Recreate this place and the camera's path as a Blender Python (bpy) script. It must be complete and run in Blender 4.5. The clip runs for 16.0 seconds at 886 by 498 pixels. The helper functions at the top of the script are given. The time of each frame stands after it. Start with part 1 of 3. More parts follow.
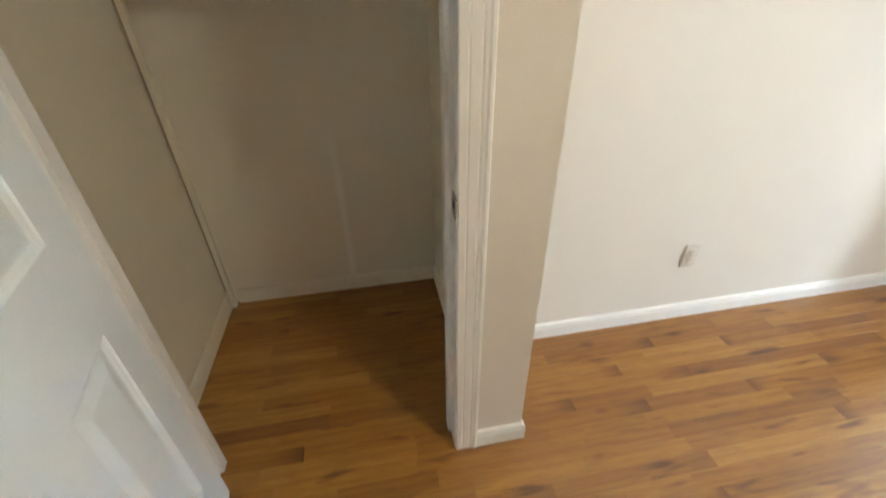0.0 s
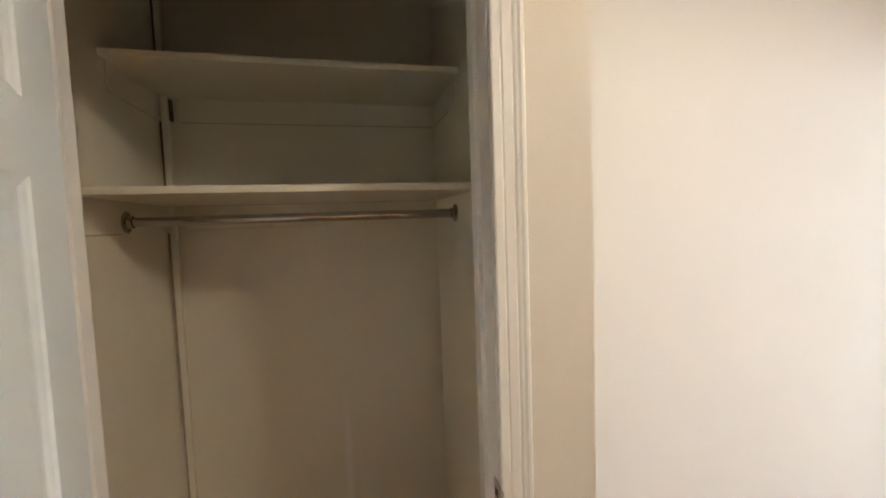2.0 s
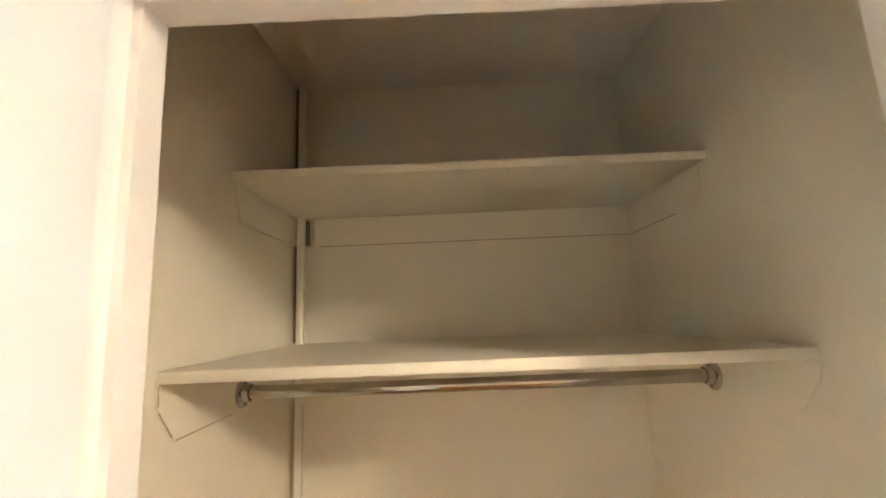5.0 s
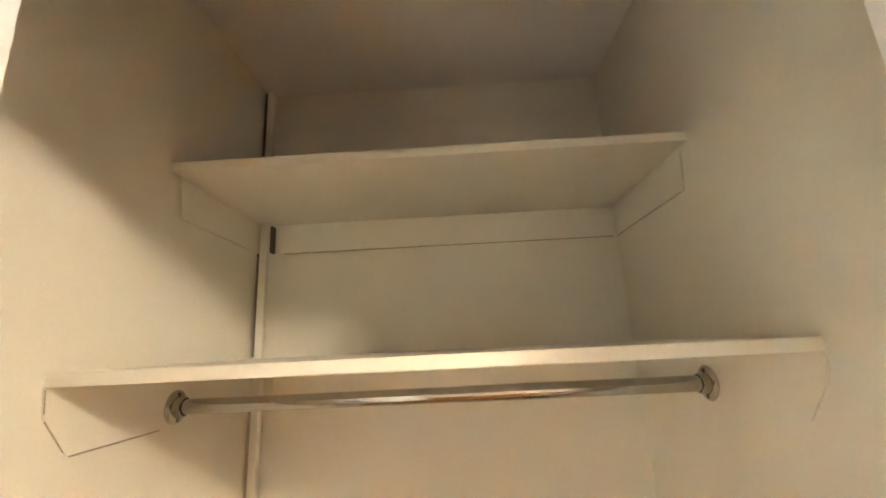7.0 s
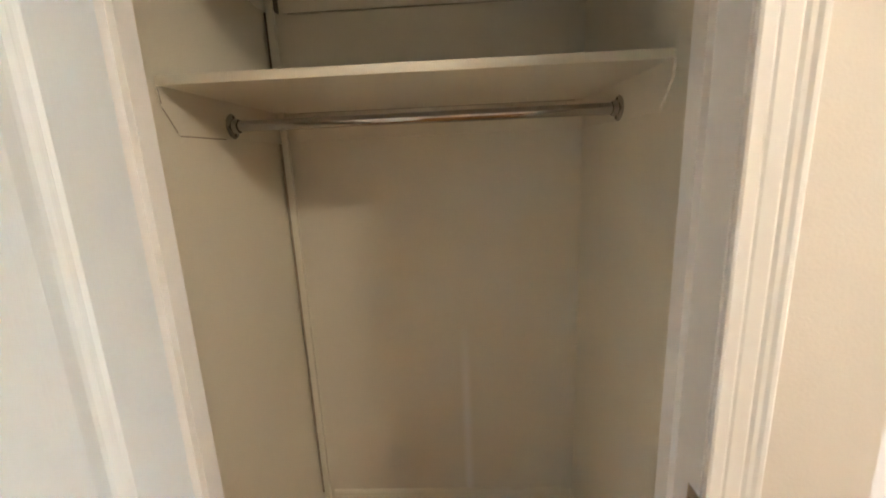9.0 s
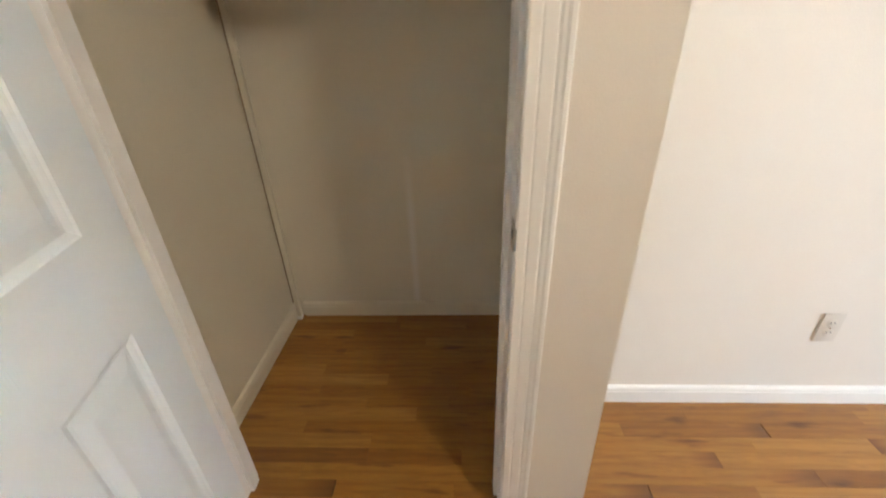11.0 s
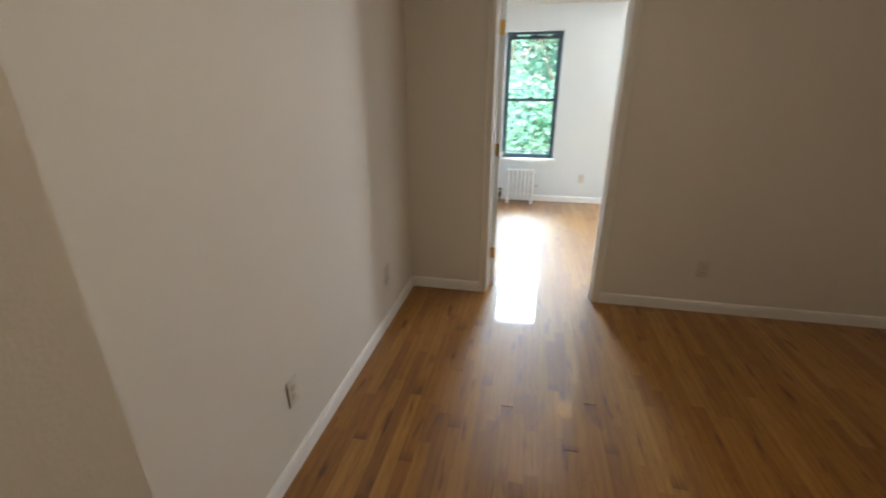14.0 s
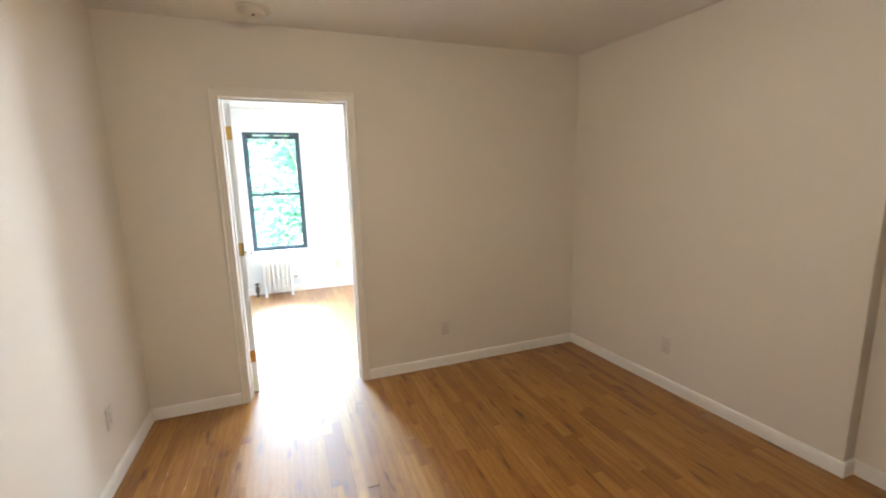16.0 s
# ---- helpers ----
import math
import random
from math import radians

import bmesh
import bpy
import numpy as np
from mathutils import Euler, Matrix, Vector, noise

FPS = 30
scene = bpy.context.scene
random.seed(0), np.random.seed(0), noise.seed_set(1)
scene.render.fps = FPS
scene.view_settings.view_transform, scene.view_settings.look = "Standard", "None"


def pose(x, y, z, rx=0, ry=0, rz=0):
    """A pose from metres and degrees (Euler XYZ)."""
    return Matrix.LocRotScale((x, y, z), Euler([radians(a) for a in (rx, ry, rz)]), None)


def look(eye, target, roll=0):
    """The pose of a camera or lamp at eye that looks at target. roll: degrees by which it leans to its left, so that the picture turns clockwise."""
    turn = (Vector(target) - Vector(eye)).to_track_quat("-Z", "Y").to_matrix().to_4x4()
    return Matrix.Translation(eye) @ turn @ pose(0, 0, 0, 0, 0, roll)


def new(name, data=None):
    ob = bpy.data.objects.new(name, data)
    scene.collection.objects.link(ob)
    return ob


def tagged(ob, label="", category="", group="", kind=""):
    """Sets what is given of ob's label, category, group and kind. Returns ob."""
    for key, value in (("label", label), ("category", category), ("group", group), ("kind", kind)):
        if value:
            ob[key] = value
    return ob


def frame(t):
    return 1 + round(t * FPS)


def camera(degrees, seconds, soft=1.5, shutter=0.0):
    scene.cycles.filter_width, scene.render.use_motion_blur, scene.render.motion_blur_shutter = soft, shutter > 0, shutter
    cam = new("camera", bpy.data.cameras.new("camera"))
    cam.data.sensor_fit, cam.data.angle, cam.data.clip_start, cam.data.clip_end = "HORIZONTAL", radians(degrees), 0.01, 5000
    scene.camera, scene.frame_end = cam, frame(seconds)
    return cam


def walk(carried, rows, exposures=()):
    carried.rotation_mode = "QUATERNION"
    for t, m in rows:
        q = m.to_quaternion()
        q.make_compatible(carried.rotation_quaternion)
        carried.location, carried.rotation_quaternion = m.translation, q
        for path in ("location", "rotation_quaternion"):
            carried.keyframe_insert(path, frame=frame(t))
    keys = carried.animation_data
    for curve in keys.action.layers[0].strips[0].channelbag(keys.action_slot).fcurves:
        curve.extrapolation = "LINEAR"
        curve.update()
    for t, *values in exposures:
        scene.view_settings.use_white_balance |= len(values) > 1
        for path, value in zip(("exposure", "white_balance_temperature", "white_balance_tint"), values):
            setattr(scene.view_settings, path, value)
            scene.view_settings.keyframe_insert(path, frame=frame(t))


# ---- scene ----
cam = camera(94.1, 16.0, soft=1.8, shutter=0.4)
PATH = [
    (0, (0.594, -0.795, 1.353), (0.893, 0.85, 0.256), -1.0),
    (0.5, (0.547, -0.842, 1.414), (0.933, 0.97, 0.659), -1.3),
    (1, (0.51, -0.861, 1.446), (0.955, 1.045, 1.035), -1.6),
    (1.5, (0.479, -0.842, 1.498), (0.939, 1.085, 1.22), -1.7),
    (2, (0.474, -0.799, 1.518), (0.933, 1.143, 1.388), -2.0),
    (2.5, (0.474, -0.715, 1.564), (0.888, 1.241, 1.552), -2.0),
    (3, (0.458, -0.619, 1.602), (0.679, 1.368, 1.651), -2.1),
    (3.5, (0.453, -0.553, 1.649), (0.466, 1.446, 1.714), -2.3),
    (4, (0.39, -0.459, 1.671), (0.363, 1.536, 1.804), -2.1),
    (4.5, (0.31, -0.363, 1.695), (0.284, 1.621, 1.948), -2.2),
    (4.7, (0.295, -0.336, 1.708), (0.274, 1.645, 1.983), -2.3),
    (7, (0.396, -0.2, 1.644), (0.345, 1.748, 2.097), -2.8),
    (7.5, (0.404, -0.3, 1.556), (0.302, 1.678, 1.834), -2.0),
    (8, (0.399, -0.386, 1.517), (0.331, 1.612, 1.447), -2.6),
    (10.5, (0.607, -0.649, 1.306), (0.497, 1.206, 0.566), -2.3),
    (11, (0.674, -0.689, 1.281), (0.576, 1.063, 0.322), -2.2),
    (11.5, (0.748, -0.716, 1.302), (0.663, 0.95, 0.198), -2.1),
    (12, (0.788, -0.693, 1.36), (0.98, 0.911, 0.203), -0.6),
    (12.5, (0.79, -0.633, 1.411), (1.611, 0.787, 0.267), -0.1),
    (13, (0.817, -0.588, 1.429), (2.205, 0.566, 0.567), -1.6),
    (13.5, (0.802, -0.475, 1.422), (2.477, 0.318, 0.67), -0.5),
    (14, (0.734, -0.395, 1.437), (2.563, -0.017, 0.721), -0.0),
    (14.5, (0.683, -0.416, 1.477), (2.583, -0.416, 0.852), -1.0),
    (15, (0.664, -0.437, 1.493), (2.583, -0.736, 1.016), -1.2),
    (15.5, (0.638, -0.46, 1.5), (2.534, -0.959, 1.101), -1.3),
    (16, (0.631, -0.488, 1.505), (2.477, -1.175, 1.161), -1.3),
]
EXPOSURES = [
    (0, 4.68, 6050, 4), (0.5, 4.68, 6150, 8), (1.5, 4.60, 6300, 10), (3, 4.65, 6350, 10), (3.5, 4.72, 6350, 10), (4.5, 5.70, 6550, 10), (6.8, 6.51, 6400, 10),
    (7.5, 6.10, 6400, 10), (8.2, 5.53, 6400, 10), (10.3, 5.03, 6080, 9), (11, 4.88, 6100, 9), (12, 4.80, 6200, 10), (12.5, 4.28, 6300, 10),
    (13, 3.23, 6500, 10), (13.5, 2.93, 6650, 10), (14, 3.10, 6700, 10), (14.5, 3.58, 6700, 10), (15, 4.08, 6600, 10), (16, 4.28, 6450, 10),
]
walk(cam, [(t, look(eye, target, roll)) for t, eye, target, roll in PATH], EXPOSURES)

# ---- world, sun, large lights ----
world = bpy.data.worlds.new("world")
scene.world = world
world.use_nodes = True
wn = world.node_tree
bg = wn.nodes["Background"]
sky = wn.nodes.new("ShaderNodeTexSky")
sky.sky_type = 'NISHITA'
sky.sun_disc = False
sky.sun_elevation = radians(39)
sky.sun_rotation = radians(250)
wn.links.new(sky.outputs[0], bg.inputs[0])
bg.inputs[1].default_value = 0.15


def lamp_sun(strength, angle, direction):
    d = bpy.data.lights.new("sun", 'SUN')
    d.energy, d.angle, d.color = strength, radians(angle), (1.0, 0.95, 0.88)
    o = new("sun", d)
    o.matrix_world = Matrix.Translation((0, 0, 20)) @ Vector(direction).to_track_quat("-Z", "Y").to_matrix().to_4x4()
    return o


def lamp_area(name, eye, target, sx, sy, power, color):
    d = bpy.data.lights.new(name, 'AREA')
    d.shape, d.size, d.size_y, d.energy, d.color = 'RECTANGLE', sx, sy, power, color
    o = new(name, d)
    o.matrix_world = look(eye, target)
    return o


SKYLIGHT = (0.60, 0.82, 1.0)
lamp_sun(2.0, 0.5, (0.74, 0.24, -0.62))
# the bright sky over the trees before the seen window, and the sky in the opening of the second window
lamp_area("skylight_over_trees", (12.0, -0.36, 4.30), (5.2, -0.36, 1.6), 3.2, 1.7, 205, SKYLIGHT)
lamp_area("skylight_window", (6.60, -2.27, 1.36), (5.0, -2.0, 1.30), 0.66, 1.5, 9.5, (0.86, 0.93, 1.0))

# ---- materials ----


def mat_nodes(name):
    m = bpy.data.materials.new(name)
    m.use_nodes = True
    return m, m.node_tree, m.node_tree.nodes["Principled BSDF"]


def link_color_noise(nt, bsdf, base, var, scale, fine, bump, coords="Object"):
    """Two scales of tone on a base colour, and a fine relief."""
    tc = nt.nodes.new("ShaderNodeTexCoord")
    n1 = nt.nodes.new("ShaderNodeTexNoise")
    n1.inputs["Scale"].default_value = scale
    n1.inputs["Detail"].default_value = 4
    n2 = nt.nodes.new("ShaderNodeTexNoise")
    n2.inputs["Scale"].default_value = fine
    n2.inputs["Detail"].default_value = 3
    nt.links.new(tc.outputs[coords], n1.inputs["Vector"])
    nt.links.new(tc.outputs[coords], n2.inputs["Vector"])
    mx = nt.nodes.new("ShaderNodeMix")
    mx.data_type = 'FLOAT'
    mx.inputs[0].default_value = 0.35
    nt.links.new(n1.outputs[0], mx.inputs[2])
    nt.links.new(n2.outputs[0], mx.inputs[3])
    ramp = nt.nodes.new("ShaderNodeValToRGB")
    ramp.color_ramp.elements[0].position = 0.3
    ramp.color_ramp.elements[1].position = 0.7
    ramp.color_ramp.elements[0].color = (*[c * (1 - var) for c in base], 1)
    ramp.color_ramp.elements[1].color = (*[min(1, c * (1 + var)) for c in base], 1)
    nt.links.new(mx.outputs[0], ramp.inputs[0])
    nt.links.new(ramp.outputs[0], bsdf.inputs["Base Color"])
    if bump:
        b = nt.nodes.new("ShaderNodeBump")
        b.inputs["Strength"].default_value = bump
        b.inputs["Distance"].default_value = 0.002
        nt.links.new(n2.outputs[0], b.inputs["Height"])
        nt.links.new(b.outputs[0], bsdf.inputs["Normal"])
    return ramp


def paint(name, base, rough, var=0.02, scale=1.3, fine=160, bump=0.12):
    m, nt, b = mat_nodes(name)
    link_color_noise(nt, b, base, var, scale, fine, bump)
    b.inputs["Roughness"].default_value = rough
    return m


def metal(name, base, rough):
    m, nt, b = mat_nodes(name)
    link_color_noise(nt, b, base, 0.05, 30, 300, 0.03)
    b.inputs["Metallic"].default_value = 1
    b.inputs["Roughness"].default_value = rough
    return m


def wood(name, per_island, stain=0.0):
    """Varnished oak strips: tone by strip, grain along x, small knots."""
    m, nt, b = mat_nodes(name)
    N, L = nt.nodes, nt.links
    if per_island:
        rnd = N.new("ShaderNodeNewGeometry").outputs["Random Per Island"]
    else:
        rnd = N.new("ShaderNodeObjectInfo").outputs["Random"]
    geo = N.new("ShaderNodeNewGeometry")
    mapp = N.new("ShaderNodeMapping")
    mapp.inputs["Scale"].default_value = (1.0, 8.0, 4.0)
    L.new(geo.outputs["Position"], mapp.inputs[0])
    shift = N.new("ShaderNodeCombineXYZ")
    mul = N.new("ShaderNodeMath")
    mul.operation = 'MULTIPLY'
    mul.inputs[1].default_value = 37.0
    L.new(rnd, mul.inputs[0])
    L.new(mul.outputs[0], shift.inputs[0])
    L.new(mul.outputs[0], shift.inputs[1])
    L.new(shift.outputs[0], mapp.inputs["Location"])
    grain = N.new("ShaderNodeTexNoise")
    grain.inputs["Scale"].default_value = 5.0
    grain.inputs["Detail"].default_value = 7
    grain.inputs["Roughness"].default_value = 0.62
    grain.inputs["Distortion"].default_value = 1.4
    L.new(mapp.outputs[0], grain.inputs["Vector"])
    wave = N.new("ShaderNodeTexWave")
    wave.wave_type, wave.bands_direction = 'BANDS', 'Y'
    wave.inputs["Scale"].default_value = 1.1
    wave.inputs["Distortion"].default_value = 9.0
    wave.inputs["Detail"].default_value = 3
    wave.inputs["Detail Scale"].default_value = 0.7
    L.new(mapp.outputs[0], wave.inputs["Vector"])
    tone = N.new("ShaderNodeValToRGB")
    e = tone.color_ramp.elements
    e[0].position, e[0].color = 0.0, (0.255, 0.104, 0.0114, 1)
    e[1].position, e[1].color = 1.0, (0.431, 0.216, 0.0389, 1)
    for p, c in ((0.12, (0.304, 0.13, 0.0144, 1)), (0.45, (0.339, 0.149, 0.0171, 1)), (0.8, (0.387, 0.178, 0.0242, 1))):
        q = e.new(p)
        q.color = c
    L.new(rnd, tone.inputs[0])
    g = N.new("ShaderNodeValToRGB")
    g.color_ramp.elements[0].position, g.color_ramp.elements[0].color = 0.3, (0.55, 0.46, 0.38, 1)
    g.color_ramp.elements[1].position, g.color_ramp.elements[1].color = 0.6, (1, 1, 1, 1)
    L.new(grain.outputs[0], g.inputs[0])
    m1 = N.new("ShaderNodeMix")
    m1.data_type, m1.blend_type = 'RGBA', 'MULTIPLY'
    m1.inputs[0].default_value = 0.6
    L.new(tone.outputs[0], m1.inputs[6])
    L.new(g.outputs[0], m1.inputs[7])
    w = N.new("ShaderNodeValToRGB")
    w.color_ramp.elements[0].position, w.color_ramp.elements[0].color = 0.1, (0.72, 0.62, 0.5, 1)
    w.color_ramp.elements[1].position, w.color_ramp.elements[1].color = 0.5, (1, 1, 1, 1)
    L.new(wave.outputs[0], w.inputs[0])
    m2 = N.new("ShaderNodeMix")
    m2.data_type, m2.blend_type = 'RGBA', 'MULTIPLY'
    m2.inputs[0].default_value = 0.38
    L.new(m1.outputs[2], m2.inputs[6])
    L.new(w.outputs[0], m2.inputs[7])
    # dark knots and mineral streaks
    kmap = N.new("ShaderNodeMapping")
    kmap.inputs["Scale"].default_value = (1.7, 8.5, 1.0)
    L.new(geo.outputs["Position"], kmap.inputs[0])
    kn = N.new("ShaderNodeTexNoise")
    kn.inputs["Scale"].default_value = 2.3
    kn.inputs["Detail"].default_value = 2
    L.new(kmap.outputs[0], kn.inputs["Vector"])
    kr = N.new("ShaderNodeValToRGB")
    kr.color_ramp.elements[0].position, kr.color_ramp.elements[0].color = 0.615, (1, 1, 1, 1)
    kr.color_ramp.elements[1].position, kr.color_ramp.elements[1].color = 0.74, (0.36, 0.26, 0.17, 1)
    L.new(kn.outputs[0], kr.inputs[0])
    m3 = N.new("ShaderNodeMix")
    m3.data_type, m3.blend_type = 'RGBA', 'MULTIPLY'
    m3.inputs[0].default_value = 0.9
    L.new(m2.outputs[2], m3.inputs[6])
    L.new(kr.outputs[0], m3.inputs[7])
    last = m3.outputs[2]
    if not per_island:
        # stained plank ends
        gen = N.new("ShaderNodeTexCoord")
        sep = N.new("ShaderNodeSeparateXYZ")
        L.new(gen.outputs["Generated"], sep.inputs[0])
        wob = N.new("ShaderNodeMath")
        wob.operation = 'MULTIPLY_ADD'
        wob.inputs[1].default_value, wob.inputs[2].default_value = 0.22, -0.11
        L.new(grain.outputs[0], wob.inputs[0])
        add = N.new("ShaderNodeMath")
        add.operation = 'ADD'
        L.new(sep.outputs[0], add.inputs[0])
        L.new(wob.outputs[0], add.inputs[1])
        lim = N.new("ShaderNodeMapRange")
        lim.inputs[1].default_value, lim.inputs[2].default_value = 0.84, 1.02
        L.new(add.outputs[0], lim.inputs[0])
        pick = N.new("ShaderNodeMath")
        pick.operation = 'MULTIPLY'
        frac = N.new("ShaderNodeMath")
        frac.operation = 'FRACT'
        L.new(mul.outputs[0], frac.inputs[0])
        soft = N.new("ShaderNodeMath")
        soft.operation = 'MAXIMUM'
        soft.inputs[1].default_value = stain
        half = N.new("ShaderNodeMath")
        half.operation = 'MULTIPLY'
        half.inputs[1].default_value = 0.04
        L.new(frac.outputs[0], half.inputs[0])
        L.new(half.outputs[0], soft.inputs[0])
        L.new(soft.outputs[0], pick.inputs[0])
        L.new(lim.outputs[0], pick.inputs[1])
        m4 = N.new("ShaderNodeMix")
        m4.data_type, m4.blend_type = 'RGBA', 'MULTIPLY'
        L.new(pick.outputs[0], m4.inputs[0])
        L.new(last, m4.inputs[6])
        m4.inputs[7].default_value = (0.40, 0.29, 0.20, 1)
        last = m4.outputs[2]
    L.new(last, b.inputs["Base Color"])
    b.inputs["Coat Weight"].default_value = 0.9
    b.inputs["Specular IOR Level"].default_value = 0.5
    b.inputs["Coat Roughness"].default_value = 0.045
    # varnish, a little uneven
    rr = N.new("ShaderNodeMapRange")
    rr.inputs[3].default_value, rr.inputs[4].default_value = 0.50, 0.62
    L.new(grain.outputs[0], rr.inputs[0])
    L.new(rr.outputs[0], b.inputs["Roughness"])
    bp = N.new("ShaderNodeBump")
    bp.inputs["Strength"].default_value = 0.10
    bp.inputs["Distance"].default_value = 0.002
    L.new(grain.outputs[0], bp.inputs["Height"])
    L.new(bp.outputs[0], b.inputs["Normal"])
    return m


M_WALL = paint("wall_paint", (0.755, 0.715, 0.66), 0.75, 0.025, 1.1, 190, 0.2)
# the far room's cool daylight is mixed into this wall colour
M_WALL_FAR_COOL = paint("far_wall_paint_daylit", (0.76, 0.80, 0.82), 0.7, 0.02, 1.1, 190, 0.2)
M_CLOSET = paint("closet_paint", (0.78, 0.742, 0.63), 0.55, 0.035, 2.0, 190, 0.2)


def light_streaked():
    """Closet paint with one paler vertical streak, a strip of light painted low on the wall."""
    m = paint("closet_paint_light_streak", (0.78, 0.742, 0.63), 0.55, 0.035, 2.0, 190, 0.2)
    nt = m.node_tree
    b = nt.nodes["Principled BSDF"]
    old = b.inputs["Base Color"].links[0].from_socket
    geo = nt.nodes.new("ShaderNodeNewGeometry")
    sep = nt.nodes.new("ShaderNodeSeparateXYZ")
    nt.links.new(geo.outputs["Position"], sep.inputs[0])
    # mask of the light strip put into the paint, fading at its edges
    masks = []
    for axis, centre, near, far in (("X", 0.445, 0.004, 0.024), ("Z", 0.0, 0.55, 0.86)):
        sub = nt.nodes.new("ShaderNodeMath")
        sub.operation = 'SUBTRACT'
        sub.inputs[1].default_value = centre
        nt.links.new(sep.outputs[axis], sub.inputs[0])
        ab = nt.nodes.new("ShaderNodeMath")
        ab.operation = 'ABSOLUTE'
        nt.links.new(sub.outputs[0], ab.inputs[0])
        mr = nt.nodes.new("ShaderNodeMapRange")
        mr.inputs[1].default_value, mr.inputs[2].default_value, mr.inputs[3].default_value, mr.inputs[4].default_value = near, far, 1, 0
        nt.links.new(ab.outputs[0], mr.inputs[0])
        masks.append(mr.outputs[0])
    mul = nt.nodes.new("ShaderNodeMath")
    mul.operation = 'MULTIPLY'
    nt.links.new(masks[0], mul.inputs[0])
    nt.links.new(masks[1], mul.inputs[1])
    mix = nt.nodes.new("ShaderNodeMix")
    mix.data_type = 'RGBA'
    mix.inputs[7].default_value = (0.86, 0.84, 0.78, 1)
    nt.links.new(mul.outputs[0], mix.inputs[0])
    nt.links.new(old, mix.inputs[6])
    nt.links.new(mix.outputs[2], b.inputs["Base Color"])
    return m


M_CLOSET_BACK = light_streaked()
M_CEIL = paint("ceiling_paint", (0.80, 0.78, 0.74), 0.7)
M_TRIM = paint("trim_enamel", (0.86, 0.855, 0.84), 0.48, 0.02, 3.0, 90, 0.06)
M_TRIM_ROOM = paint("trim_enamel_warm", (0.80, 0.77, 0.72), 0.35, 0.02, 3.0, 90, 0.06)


def grained(name, base):
    """Enamel over a pressed wood-grain skin, the grain running up the leaf."""
    m = paint(name, base, 0.28, 0.015, 2.0, 120, 0.0)
    nt = m.node_tree
    b = nt.nodes["Principled BSDF"]
    tc = nt.nodes.new("ShaderNodeTexCoord")
    mp = nt.nodes.new("ShaderNodeMapping")
    mp.inputs["Scale"].default_value = (190, 190, 9)
    nt.links.new(tc.outputs["Object"], mp.inputs[0])
    n = nt.nodes.new("ShaderNodeTexNoise")
    n.inputs["Scale"].default_value = 1.0
    n.inputs["Detail"].default_value = 4
    n.inputs["Distortion"].default_value = 0.6
    nt.links.new(mp.outputs[0], n.inputs["Vector"])
    bp = nt.nodes.new("ShaderNodeBump")
    bp.inputs["Strength"].default_value = 0.35
    bp.inputs["Distance"].default_value = 0.0012
    nt.links.new(n.outputs[0], bp.inputs["Height"])
    nt.links.new(bp.outputs[0], b.inputs["Normal"])
    return m


M_DOOR = grained("door_enamel", (0.82, 0.865, 0.885))
M_PLASTIC = paint("ivory_plastic", (0.66, 0.62, 0.56), 0.35, 0.01, 20, 200, 0.0)
M_SLOT = paint("dark_slot", (0.05, 0.045, 0.04), 0.6, 0.1)
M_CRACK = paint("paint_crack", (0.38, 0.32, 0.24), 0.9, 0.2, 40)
M_GAP_SHADE = paint("gap_shade", (0.15, 0.12, 0.085), 0.9, 0.2, 40)
M_CHROME = metal("brushed_nickel", (0.66, 0.65, 0.63), 0.17)
M_ROD = metal("worn_chrome", (0.46, 0.445, 0.42), 0.06)
M_BRASS = metal("brass", (0.80, 0.56, 0.20), 0.25)
M_FRAME = paint("blue_grey_aluminium", (0.05, 0.085, 0.115), 0.4, 0.1, 8)
M_RAD = paint("radiator_enamel", (0.80, 0.80, 0.79), 0.3, 0.02, 6)
M_IRON = metal("dark_valve_iron", (0.12, 0.09, 0.07), 0.45)
M_SUB = paint("subfloor", (0.05, 0.028, 0.012), 0.8, 0.2, 5)
M_OAK = wood("oak_strip", False)
M_OAK_DARK = wood("oak_strip_dark_end", False, 0.8)
M_OAK_REST = wood("oak_strip_field", True)
M_BARK = paint("bark", (0.20, 0.17, 0.14), 0.9, 0.3, 6, 40, 0.8)
M_GROUND = paint("street_ground", (0.12, 0.12, 0.11), 0.9, 0.2, 0.5, 20, 0.2)


def leafy():
    m, nt, b = mat_nodes("leaf")
    r = nt.nodes.new("ShaderNodeNewGeometry").outputs["Random Per Island"]
    c = nt.nodes.new("ShaderNodeValToRGB")
    c.color_ramp.elements[0].color = (0.17, 0.36, 0.25, 1)
    c.color_ramp.elements[1].color = (0.30, 0.54, 0.40, 1)
    nt.links.new(r, c.inputs[0])
    nt.links.new(c.outputs[0], b.inputs["Base Color"])
    b.inputs["Roughness"].default_value = 0.45
    tr = nt.nodes.new("ShaderNodeBsdfTranslucent")
    nt.links.new(c.outputs[0], tr.inputs[0])
    mix = nt.nodes.new("ShaderNodeMixShader")
    mix.inputs[0].default_value = 0.6
    out = nt.nodes["Material Output"]
    nt.links.new(b.outputs[0], mix.inputs[1])
    nt.links.new(tr.outputs[0], mix.inputs[2])
    nt.links.new(mix.outputs[0], out.inputs[0])
    return m


M_LEAF = leafy()


def opal(name, color, strength):
    """Lit acrylic or glass of a lamp."""
    m, nt, b = mat_nodes(name)
    b.inputs["Base Color"].default_value = (0.85, 0.82, 0.76, 1)
    b.inputs["Roughness"].default_value = 0.3
    b.inputs["Emission Color"].default_value = (*color, 1)
    b.inputs["Emission Strength"].default_value = strength
    return m


